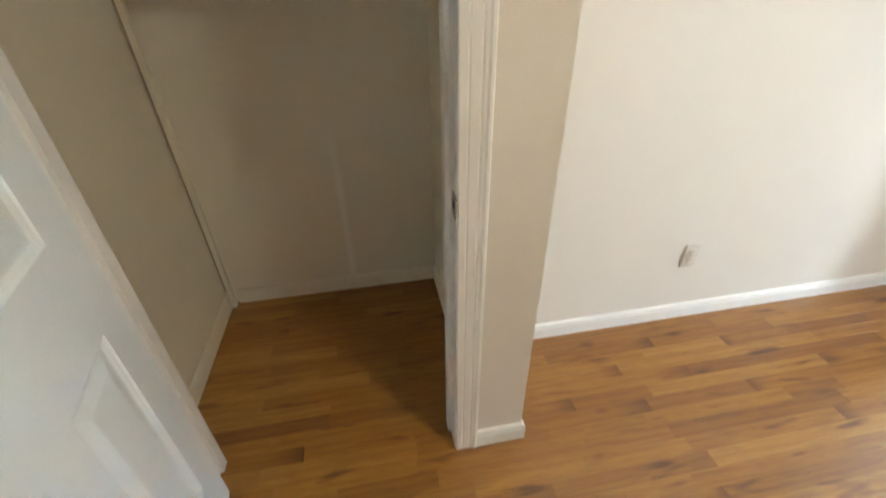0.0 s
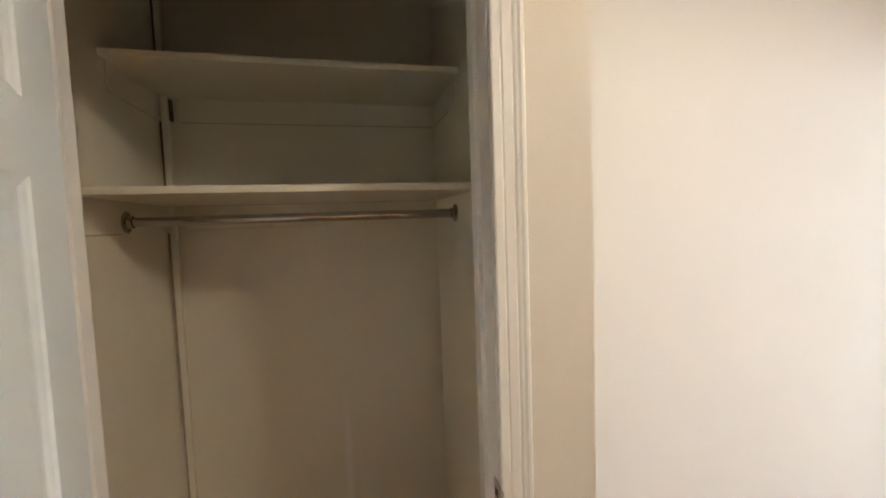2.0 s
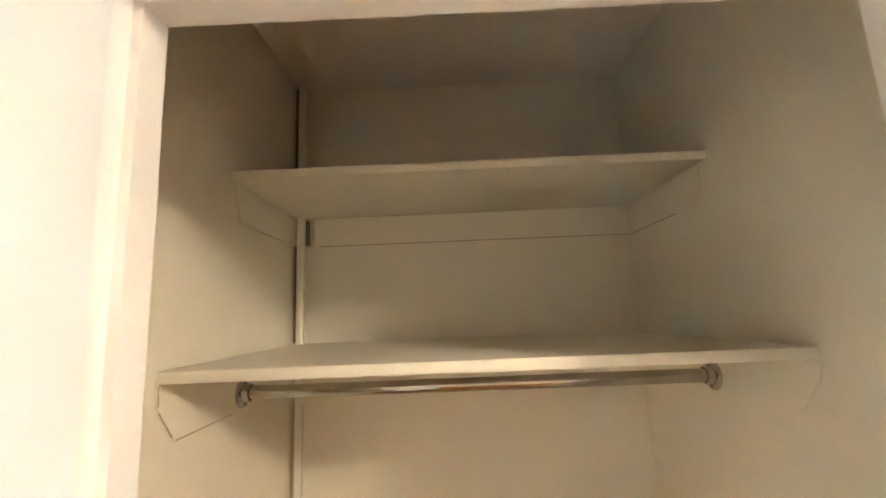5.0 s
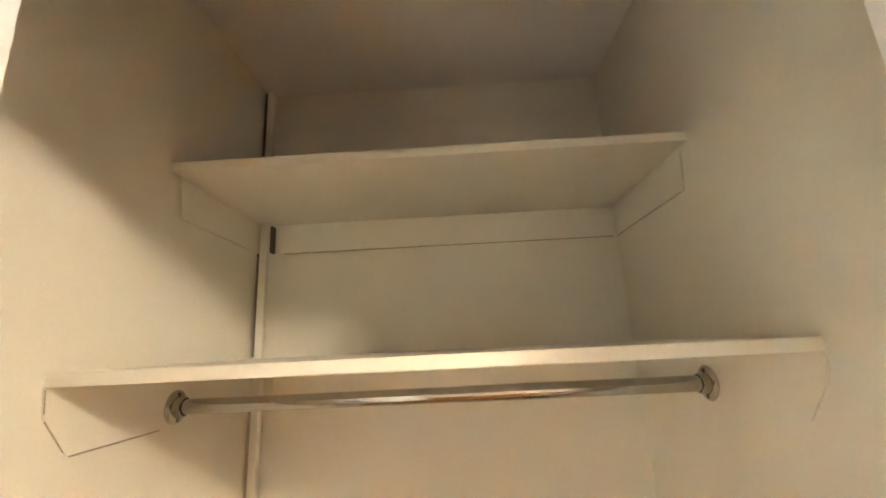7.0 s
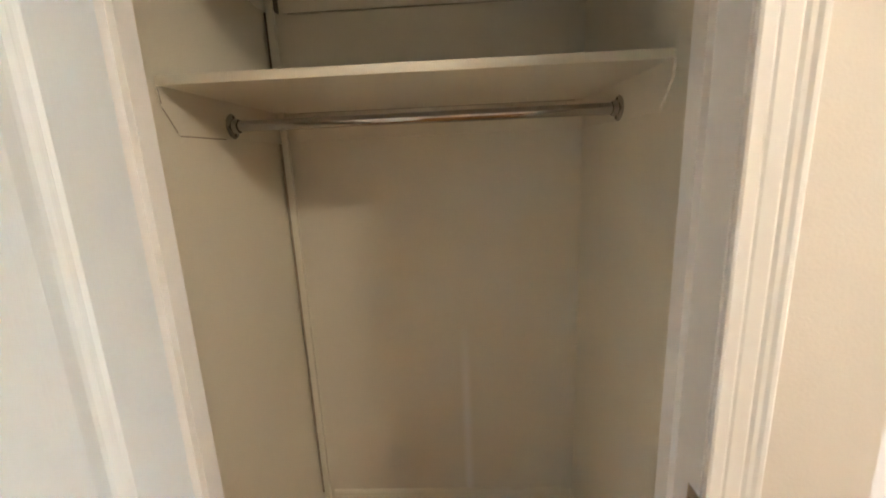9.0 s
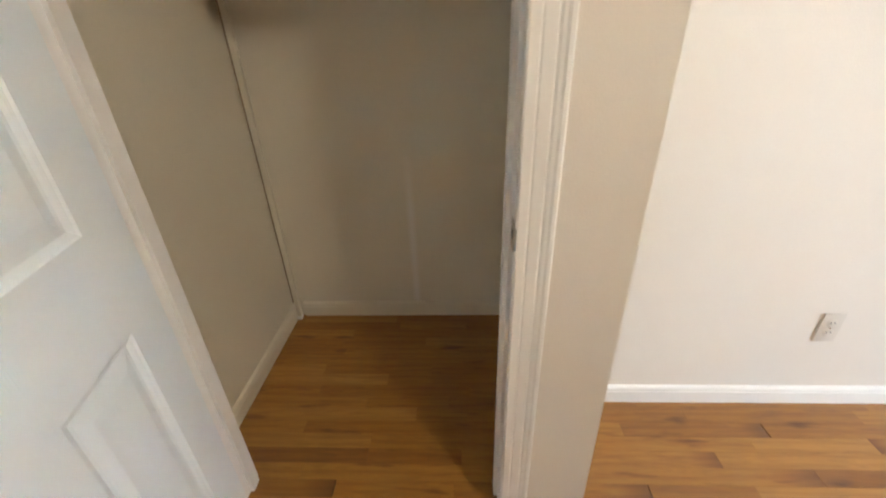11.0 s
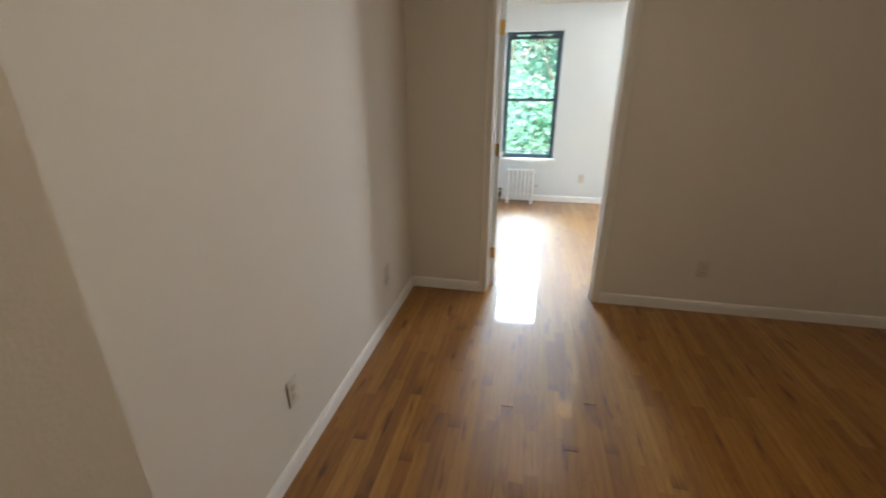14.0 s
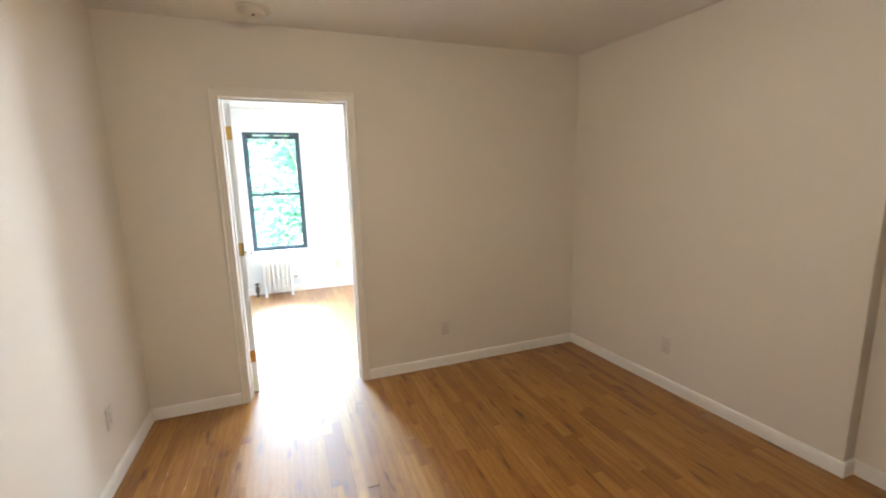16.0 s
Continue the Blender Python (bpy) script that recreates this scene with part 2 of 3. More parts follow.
M_OPAL = opal("lit_diffuser", (1.0, 0.83, 0.62), 4.35)
M_OPAL_WARM = opal("lit_dome_glass", (1.0, 0.66, 0.25), 0.34)


def glass():
    m, nt, b = mat_nodes("pane_glass")
    b.inputs["Base Color"].default_value = (0.97, 1, 0.99, 1)
    b.inputs["Roughness"].default_value = 0.0
    b.inputs["Transmission Weight"].default_value = 1
    b.inputs["IOR"].default_value = 1.45
    return m


M_GLASS = glass()

# ---- mesh helpers ----


def add_box(bm, x0, x1, y0, y1, z0, z1, bevel=0.0, seg=1):
    made = bmesh.ops.create_cube(bm, size=1)
    vs = made["verts"]
    for v in vs:
        v.co = Vector((x0 + (v.co.x + 0.5) * (x1 - x0), y0 + (v.co.y + 0.5) * (y1 - y0), z0 + (v.co.z + 0.5) * (z1 - z0)))
    if bevel:
        es = list({e for v in vs for e in v.link_edges})
        bmesh.ops.bevel(bm, geom=es, offset=bevel, segments=seg, affect='EDGES', profile=0.6)
    return vs


def add_prism(bm, profile, p0, p1, out, up=(0, 0, 1)):
    """A profile of (out, up) pairs swept from p0 to p1."""
    p0, p1, out, up = Vector(p0), Vector(p1), Vector(out), Vector(up)
    rings = []
    for p in (p0, p1):
        rings.append([bm.verts.new(p + out * a + up * b) for a, b in profile])
    n = len(profile)
    for i in range(n):
        j = (i + 1) % n
        bm.faces.new((rings[0][i], rings[0][j], rings[1][j], rings[1][i]))
    bm.faces.new(rings[0][::-1])
    bm.faces.new(rings[1])


def add_lathe(bm, profile, m, seg=28):
    """(radius, height) pairs turned about the local z axis, placed by m."""
    rings = []
    for r, h in profile:
        if r < 1e-6:
            rings.append([bm.verts.new(m @ Vector((0, 0, h)))])
        else:
            rings.append([bm.verts.new(m @ Vector((r * math.cos(2 * math.pi * k / seg), r * math.sin(2 * math.pi * k / seg), h))) for k in range(seg)])
    for a, b in zip(rings, rings[1:]):
        for k in range(seg):
            j = (k + 1) % seg
            if len(a) == 1 and len(b) == 1:
                continue
            if len(a) == 1:
                bm.faces.new((a[0], b[k], b[j]))
            elif len(b) == 1:
                bm.faces.new((a[k], a[j], b[0]))
            else:
                bm.faces.new((a[k], a[j], b[j], b[k]))


def finish(bm, name, material, smooth=False):
    bmesh.ops.recalc_face_normals(bm, faces=bm.faces)
    me = bpy.data.meshes.new(name)
    bm.to_mesh(me)
    bm.free()
    me.materials.append(material)
    if smooth:
        for p in me.polygons:
            p.use_smooth = True
        me.set_sharp_from_angle(angle=radians(35))
    return me


def solid(name, bm, material, smooth=False):
    return new(name, finish(bm, name, material, smooth))


def part(name, bm, material, parent, label="", smooth=False):
    o = solid(name, bm, material, smooth)
    o.parent = parent
    if label:
        o["label"] = label
    return o


def empty(name, m=None):
    o = new(name)
    o.empty_display_size = 0.1
    if m is not None:
        o.matrix_world = m
    return o


def structure(name, boxes, material, label, category):
    bm = bmesh.new()
    for b in boxes:
        add_box(bm, *b)
    return tagged(solid(name, bm, material), label, category, "", "structure")


# ---- the large structure ----
H = 2.453            # ceiling height
XW, XE = -1.70, 3.58  # room, west to east
YN = 0.440
FX = 6.54            # window wall of the far room
WALL_LABEL = "smooth wall in warm white matt paint"
# closet front wall with the opening and the pier beside it
structure("wall_closet_front", [(XW, -0.042, 0, 0.115, 0, H), (0.781, 1.0, 0, 0.115, 0, H), (-0.042, 0.781, 0, 0.115, 2.05, H)], M_WALL, "warm white closet front wall with a door opening", "wall")
structure("wall_closet_left", [(-0.30, -0.172, 0.115, 1.09, 0, H)], M_CLOSET, "cream painted closet side wall", "wall")
structure("wall_closet_right", [(0.872, 1.0, 0.115, 1.09, 0, H)], M_CLOSET, "cream painted closet side wall with its outer room face", "wall")
structure("wall_closet_back", [(-0.172, 0.872, 0.975, 1.09, 0, H)], M_CLOSET_BACK, "cream painted closet back wall", "wall")
structure("wall_north", [(1.0, XE, YN, 0.56, 0, H)], M_WALL, WALL_LABEL, "wall")
structure("wall_east", [(XE, 3.70, -0.122, 0.56, 0, H), (XE, 3.70, -3.30, -0.932, 0, H), (XE, 3.70, -0.932, -0.122, 2.040, H)], M_WALL, "warm white wall with a doorway to the next room", "wall")
# the south wall runs a little out of square and ends in a shallow return
SX, SY0, SY1 = 1.65, -2.945, -2.812
s_run = Vector((XE - SX, SY1 - SY0, 0)).normalized()
s_out = Vector((-s_run.y, s_run.x, 0))
bm = bmesh.new()
add_prism(bm, [(SX, SY0), (XE, SY1), (XE, -3.30), (SX, -3.30)], (0, 0, 0), (0, 0, H), (1, 0, 0), (0, 1, 0))
tagged(solid("wall_south", bm, M_WALL), "warm white wall ending in a square corner", "wall", "", "structure")
structure("wall_south_recess", [(XW, SX, -3.30, -3.03, 0, H)], M_WALL, "warm white recessed wall", "wall")
structure("wall_west", [(XW - 0.12, XW, -3.30, 0.115, 0, H)], M_WALL, WALL_LABEL, "wall")
structure("ceiling", [(XW - 0.12, 3.70, -3.30, 1.09, H, H + 0.12)], M_CEIL, "plain white painted ceiling", "ceiling")
structure("ceiling_far_room", [(3.70, FX + 0.2, -3.30, 1.09, H - 0.04, H + 0.12)], M_CEIL, "plain white painted ceiling of the sunny room", "ceiling")
# the far walls carry a cool daylight tint in their paint
structure("wall_far_north", [(3.70, FX, 0.75, 0.90, 0, H - 0.04)], M_WALL_FAR_COOL, WALL_LABEL, "wall")
structure("wall_far_south", [(3.70, FX, -3.30, -3.18, 0, H - 0.04)], M_WALL_FAR_COOL, WALL_LABEL, "wall")
WY0, WY1, WZ0, WZ1 = -0.703, -0.010, 0.570, 2.128
VY0, VY1 = -2.62, -1.92
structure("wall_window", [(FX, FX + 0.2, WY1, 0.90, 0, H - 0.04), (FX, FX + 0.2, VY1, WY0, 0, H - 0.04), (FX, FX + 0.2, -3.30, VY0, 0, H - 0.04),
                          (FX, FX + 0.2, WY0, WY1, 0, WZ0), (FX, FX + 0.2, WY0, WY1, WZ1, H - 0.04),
                          (FX, FX + 0.2, VY0, VY1, 0, WZ0), (FX, FX + 0.2, VY0, VY1, WZ1, H - 0.04)], M_WALL_FAR_COOL, "white window wall, its paint tinted with cool daylight", "wall")

# baseboards: flat board with a small rounded cap
BASE = [(0, 0), (0.013, 0), (0.013, 0.054), (0.0112, 0.056), (0.0112, 0.058), (0.0126, 0.060), (0.0118, 0.067), (0.0075, 0.075), (0, 0.079)]


def baseboard(p0, p1, out, material=M_TRIM, label="white painted wooden baseboard along the wall"):
    bm = bmesh.new()
    add_prism(bm, BASE, p0, p1, out)
    return tagged(solid("baseboard", bm, material), label, "baseboard", "baseboards", "structure")


baseboard((1.0 + 0.013, YN, 0), (XE, YN, 0), (0, -1, 0))
baseboard((1.0, -0.013, 0), (1.0, YN, 0), (1, 0, 0))
baseboard((0.841, 0, 0), (1.0, 0, 0), (0, -1, 0))
baseboard((XE, -0.088, 0), (XE, YN - 0.013, 0), (-1, 0, 0))
baseboard((XE, SY1 + 0.013, 0), (XE, -0.966, 0), (-1, 0, 0))
baseboard(Vector((SX, SY0, 0)) - s_run * 0.013, (XE, SY1, 0), s_out)
baseboard((SX, -3.017, 0), (SX, SY0, 0), (-1, 0, 0))
baseboard((XW, -3.03, 0), (SX, -3.03, 0), (0, 1, 0))
baseboard((XW, -3.017, 0), (XW, -0.013, 0), (1, 0, 0))
baseboard((XW, 0, 0), (-0.084, 0, 0), (0, -1, 0))
baseboard((-0.172, 0.115, 0), (-0.172, 0.945, 0), (1, 0, 0), M_CLOSET, "cream painted baseboard inside the closet")
baseboard((-0.131, 0.975, 0), (0.859, 0.975, 0), (0, -1, 0), M_CLOSET, "cream painted baseboard inside the closet")
baseboard((0.872, 0.115, 0), (0.872, 0.975, 0), (-1, 0, 0), M_CLOSET, "cream painted baseboard inside the closet")
baseboard((FX, -3.18, 0), (FX, 0.75, 0), (-1, 0, 0))
baseboard((3.713, 0.75, 0), (FX - 0.013, 0.75, 0), (0, -1, 0))
baseboard((3.713, -3.18, 0), (FX - 0.013, -3.18, 0), (0, 1, 0))

# door casings: stepped moulding with a bead at the inner edge and a raised back band
CASE = [(0, 0), (0.008, 0), (0.010, 0.003), (0.0105, 0.015), (0.0085, 0.018), (0.0105, 0.021), (0.0115, 0.036), (0.0095, 0.039), (0.0125, 0.043),
        (0.0135, 0.048), (0.0165, 0.052), (0.0165, 0.057), (0.014, 0.060), (0, 0.060)]


def casing(name_label, wall_axis, face, a0, a1, top, out, wide=0.060, material=M_TRIM):
    """Two uprights and a head round an opening from a0 to a1 along the wall, mitred over the corners."""
    def at(a, z):
        return (a, face, z) if wall_axis == "x" else (face, a, z)
    def along(s):
        return Vector((s, 0, 0)) if wall_axis == "x" else Vector((0, s, 0))
    bm = bmesh.new()
    out, up = Vector(out), Vector((0, 0, 1))
    stations = [(at(a0, 0), along(-1)), (at(a0, top), along(-1) + up), (at(a1, top), along(1) + up), (at(a1, 0), along(1))]
    rings = [[bm.verts.new(Vector(p) + out * a + side * b * wide / 0.060) for a, b in CASE] for p, side in stations]
    n = len(CASE)
    for u, w in zip(rings, rings[1:]):
        for i in range(n):
            bm.faces.new((u[i], u[(i + 1) % n], w[(i + 1) % n], w[i]))
    bm.faces.new(rings[0][::-1])
    bm.faces.new(rings[-1])
    return tagged(solid("door_casing", bm, material), name_label, "door trim", "door casings", "structure")


casing("white moulded door casing round the closet opening", "x", 0.0, -0.014, 0.771, 2.046, (0, -1, 0), 0.070)
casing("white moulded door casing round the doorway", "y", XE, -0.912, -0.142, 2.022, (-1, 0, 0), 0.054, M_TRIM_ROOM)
casing("white moulded door casing on the bright side of the doorway", "y", 3.70, -0.912, -0.142, 2.022, (1, 0, 0), 0.054)
# jamb linings and stops
structure("jamb_closet", [(-0.042, -0.007, 0.001, 0.118, 0, 2.040), (0.768, 0.781, 0.001, 0.118, 0, 2.040), (-0.042, 0.781, 0.001, 0.118, 2.040, 2.05)], M_TRIM, "white painted closet door jamb", "door jamb")
structure("stop_closet", [(-0.007, 0.004, 0.066, 0.102, 0, 2.029), (0.758, 0.768, 0.066, 0.102, 0, 2.029), (-0.007, 0.768, 0.066, 0.102, 2.029, 2.040)], M_TRIM, "white painted door stop strip", "door stop")
structure("jamb_doorway", [(XE + 0.001, 3.699, -0.144, -0.122, 0, 2.019), (XE + 0.001, 3.699, -0.932, -0.910, 0, 2.019), (XE + 0.001, 3.699, -0.932, -0.122, 2.019, 2.040)], M_TRIM, "white painted doorway jamb", "door jamb")
structure("stop_doorway", [(3.63, 3.66, -0.155, -0.144, 0, 2.008), (3.63, 3.66, -0.910, -0.899, 0, 2.008), (3.63, 3.66, -0.910, -0.144, 2.008, 2.019)], M_TRIM, "white painted door stop strip", "door stop")

# ---- closet things ----


def shelf_board(name, label, y0, z):
    e = tagged(empty(name), label, "shelf", "closet shelves")
    bm = bmesh.new()
    add_box(bm, -0.169, 0.869, y0 + 0.0075, 0.971, z - 0.0185, z - 0.0005, 0.001)
    part("board", bm, M_CLOSET, e)
    bm = bmesh.new()
    add_box(bm, -0.1692, 0.8692, y0, y0 + 0.0072, z - 0.0195, z, 0.0025, 2)
    part("front_edge", bm, M_CLOSET, e, "rounded cream painted front edge", True)
    return e


shelf_board("closet_shelf", "upper cream painted closet shelf on cleats", 0.562, 2.034)
shelf_board("closet_shelf", "lower deep cream painted shelf above the rod", 0.366, 1.632)


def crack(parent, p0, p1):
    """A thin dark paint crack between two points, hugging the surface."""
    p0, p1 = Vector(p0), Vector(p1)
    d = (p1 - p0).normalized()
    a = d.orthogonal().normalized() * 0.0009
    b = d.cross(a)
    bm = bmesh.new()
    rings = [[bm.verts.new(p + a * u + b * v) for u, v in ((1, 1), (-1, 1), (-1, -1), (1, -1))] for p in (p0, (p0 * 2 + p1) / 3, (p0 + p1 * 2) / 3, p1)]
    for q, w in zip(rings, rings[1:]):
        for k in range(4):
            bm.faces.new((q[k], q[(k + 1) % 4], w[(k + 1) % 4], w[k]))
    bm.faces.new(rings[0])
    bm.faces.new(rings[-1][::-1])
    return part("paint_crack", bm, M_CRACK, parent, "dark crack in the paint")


def cleat(p, z0, z1, label):
    """One painted board under a shelf; p holds its plan corners."""
    e = tagged(empty("shelf_cleat"), label, "shelf support", "shelf cleats")
    bm = bmesh.new()
    add_box(bm, *p, z0, z1, 0.002)
    part("board", bm, M_CLOSET, e)
    return e


def side_cleat(x0, x1, y0, z0, z1, cut):
    """A side board whose front end is cut off at a slant."""
    e = tagged(empty("shelf_cleat"), "cream painted side cleat with a slanted end under the shelf", "shelf support", "shelf cleats")
    bm = bmesh.new()
    pts = [(y0, z1), (0.956, z1), (0.956, z0), (y0 + cut, z0), (y0 + cut * 0.1, z0 + 0.06)]
    a = [bm.verts.new((x0, y, z)) for y, z in pts]
    b = [bm.verts.new((x1, y, z)) for y, z in pts]
    bm.faces.new(a)
    bm.faces.new(b[::-1])
    for i in range(len(pts)):
        j = (i + 1) % len(pts)
        bm.faces.new((a[i], a[j], b[j], b[i]))
    part("board", bm, M_CLOSET, e)
    return e


c = cleat((-0.118, 0.868, 0.963, 0.974), 1.926, 2.014, "cream painted back cleat under the upper shelf")
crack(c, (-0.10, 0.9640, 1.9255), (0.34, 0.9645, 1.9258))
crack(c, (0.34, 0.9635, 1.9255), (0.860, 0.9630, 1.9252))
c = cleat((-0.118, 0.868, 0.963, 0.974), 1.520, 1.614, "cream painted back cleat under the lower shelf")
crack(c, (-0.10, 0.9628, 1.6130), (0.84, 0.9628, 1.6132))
side_cleat(-0.171, -0.1665, 0.595, 1.926, 2.0135, 0.01)
c = side_cleat(0.867, 0.871, 0.595, 1.926, 2.0135, 0.01)
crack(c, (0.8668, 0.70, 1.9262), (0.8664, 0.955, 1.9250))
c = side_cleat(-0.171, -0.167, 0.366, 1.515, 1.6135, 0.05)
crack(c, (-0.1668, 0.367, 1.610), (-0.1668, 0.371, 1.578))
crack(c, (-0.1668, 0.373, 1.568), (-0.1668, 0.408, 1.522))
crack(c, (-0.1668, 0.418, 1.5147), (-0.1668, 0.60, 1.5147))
c = side_cleat(0.867, 0.871, 0.366, 1.520, 1.6135, 0.05)

# square conduit strip up the back corner, standing a finger off the side wall


def corner_strip():
    e = tagged(empty("corner_strip"), "cream painted wooden strip standing in the closet corner", "wall strip")
    bm = bmesh.new()
    add_box(bm, -0.160, -0.139, 0.932, 0.9555, 0.0, H - 0.004, 0.004, 2)
    part("strip", bm, M_CLOSET, e, "", True)
    bm = bmesh.new()
    add_box(bm, -0.162, -0.137, 0.927, 0.9565, 0.0005, 0.02, 0.002)
    part("foot_block", bm, M_TRIM, e, "white painted block at the foot")
    # brown and near-black boxes put the gap's shade into colour
    for z0, z1, y0, inside in ((0.10, 1.512, 0.9345, M_CRACK), (1.636, 1.924, 0.936, M_GAP_SHADE), (2.036, 2.44, 0.934, M_GAP_SHADE)):
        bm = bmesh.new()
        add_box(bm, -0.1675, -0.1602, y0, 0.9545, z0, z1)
        part("joint", bm, inside, e, "dark filler painted as shade in the gap beside the strip")
    # dark box painted as the shade at the back cleat's end
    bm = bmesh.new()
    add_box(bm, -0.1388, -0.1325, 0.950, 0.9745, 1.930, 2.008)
    part("cleat_gap_fill", bm, M_GAP_SHADE, e, "dark filler painted as shade between strip and cleat")
    return e


corner_strip()


def clothes_rod():
    e = tagged(empty("clothes_rod", Matrix.Translation((0.351, 0.638, 1.550))), "chrome clothes rod between two round wall sockets", "clothes rod")
    r = Matrix.Rotation(radians(90), 4, 'Y')
    bm = bmesh.new()
    add_lathe(bm, [(0, -0.510), (0.0145, -0.510), (0.0145, 0.05), (0.0152, 0.05), (0.0152, 0.508), (0, 0.508)], r, 32)
    part("rod", bm, M_ROD, e, "", True)
    for s, x in ((1, -0.5178), (-1, 0.5158)):
        bm = bmesh.new()
        add_lathe(bm, [(0, 0), (0.031, 0), (0.033, 0.003), (0.030, 0.006), (0.021, 0.008), (0.019, 0.020), (0.0165, 0.021)], Matrix.Translation((x, 0, 0)) @ (r if s > 0 else Matrix.Rotation(radians(-90), 4, 'Y')), 32)
        f = part("socket", bm, M_ROD, e, "round chrome rod socket", True)
        for k in (0.024, -0.024):
            bm = bmesh.new()
            add_lathe(bm, [(0, 0.0095), (0.003, 0.009), (0.004, 0.006), (0.004, 0.004)], Matrix.Translation((x, 0, k)) @ (r if s > 0 else Matrix.Rotation(radians(-90), 4, 'Y')), 10)
            part("screw", bm, M_IRON, f)
    return e


clothes_rod()

# ---- doors ----


def panel_door(name, width, height, thick):
    """A moulded six-panel leaf. The hinge edge stands at x = 0, the leaf runs along +x, its two faces at y = 0 and y = thick."""
    st, mid = 0.115, 0.105
    pw = (width - 2 * st - mid) / 2
    rows = [(0.235, 0.800), (1.000, 1.600), (1.705, 1.905)]
    bm = bmesh.new()
    xs = [0, st, st + pw, st + pw + mid, width - st, width]
    zs = [0.008, *[v for r in rows for v in r], height]
    holes = {(i, j) for i in (1, 3) for j in (1, 3, 5)}
    for side, y in ((-1, 0.0), (1, thick)):
        for i in range(5):
            for j in range(len(zs) - 1):
                q = [(xs[i], zs[j]), (xs[i + 1], zs[j]), (xs[i + 1], zs[j + 1]), (xs[i], zs[j + 1])]
                if (i, j) not in holes:
                    bm.faces.new([bm.verts.new((x, y, z)) for x, z in q])
                    continue
                # ogee into the recess, flat valley, slope up to the raised field
                steps = [(0, 0), (0.004, 0.0035), (0.010, 0.0055), (0.016, 0.0085), (0.024, 0.0085), (0.050, 0.003)]
                ring = None
                for inset, deep in steps:
                    x0, x1, z0, z1 = xs[i] + inset, xs[i + 1] - inset, zs[j] + inset, zs[j + 1] - inset
                    yy = y - side * deep
                    now = [bm.verts.new(c) for c in ((x0, yy, z0), (x1, yy, z0), (x1, yy, z1), (x0, yy, z1))]
                    if ring:
                        for k in range(4):
                            bm.faces.new((ring[k], ring[(k + 1) % 4], now[(k + 1) % 4], now[k]))
                    ring = now
                bm.faces.new(ring)
    for x in (0, width):
        bm.faces.new([bm.verts.new(c) for c in ((x, 0, zs[0]), (x, thick, zs[0]), (x, thick, height), (x, 0, height))])
    for z in (zs[0], height):
        bm.faces.new([bm.verts.new(c) for c in ((0, 0, z), (0, thick, z), (width, thick, z), (width, 0, z))])
    bmesh.ops.remove_doubles(bm, verts=bm.verts, dist=0.0001)
    e = empty(name)
    part("leaf", bm, M_DOOR, e)
    return e


KNOB = [(0, 0), (0.032, 0), (0.033, 0.004), (0.029, 0.008), (0.016, 0.012), (0.0125, 0.018), (0.0125, 0.026), (0.0155, 0.028), (0.0155, 0.031), (0.0135, 0.034),
        (0.019, 0.042), (0.0245, 0.054), (0.0262, 0.063), (0.0245, 0.071), (0.018, 0.0745), (0, 0.0755)]


def knobs(door, x, z, thick):
    for y, s in ((thick, -90), (0, 90)):
        bm = bmesh.new()
        add_lathe(bm, KNOB, Matrix.Translation((x, y, z)) @ Matrix.Rotation(radians(s), 4, 'X'), 36)
        part("door_knob", bm, M_CHROME, door, "brushed nickel tulip door knob", True)


def hinge(door, x, y, z, material, label):
    bm = bmesh.new()
    add_lathe(bm, [(0, -0.046), (0.005, -0.046), (0.0062, -0.044), (0.0062, 0.044), (0.005, 0.046), (0, 0.048)], Matrix.Translation((x, y, z)), 14)
    add_box(bm, x - 0.002, x + 0.001, y, y + 0.030, z - 0.044, z + 0.044)
    part("hinge", bm, material, door, label, True)


ANGLE = 78
closet_door = panel_door("closet_door", 0.750, 2.022, 0.035)
tagged(closet_door, "white six-panel closet door standing open on its hinges", "door")
knobs(closet_door, 0.690, 0.925, 0.035)
bm = bmesh.new()
add_box(bm, 0.7495, 0.7515, 0.006, 0.029, 0.895, 0.955, 0.001)
add_box(bm, 0.751, 0.760, 0.011, 0.024, 0.917, 0.933, 0.003)
part("latch", bm, M_CHROME, closet_door, "nickel latch plate with bolt")
for z in (0.22, 1.02, 1.80):
    hinge(closet_door, -0.004, -0.006, z, M_TRIM, "white painted hinge")
closet_door.matrix_world = Matrix.Translation((-0.003, -0.012, 0)) @ Matrix.Rotation(radians(-ANGLE), 4, 'Z') @ Matrix.Translation((0.003, 0.006, 0))

far_door = panel_door("room_door", 0.752, 2.005, 0.035)
tagged(far_door, "white six-panel door standing open into the bright room", "door")
knobs(far_door, 0.690, 0.925, 0.035)
for z in (0.276, 1.05, 1.815):
    bm = bmesh.new()
    add_lathe(bm, [(0, -0.046), (0.005, -0.046), (0.0062, -0.044), (0.0062, 0.044), (0.005, 0.046), (0, 0.048)], Matrix.Translation((-0.004, 0.041, z)), 14)
    add_box(bm, -0.0025, -0.0002, 0.004, 0.036, z - 0.044, z + 0.044)
    part("hinge", bm, M_BRASS, far_door, "polished brass hinge", True)
far_door.matrix_world = Matrix.Translation((3.708, -0.188, 0)) @ Matrix.Rotation(radians(7), 4, 'Z')


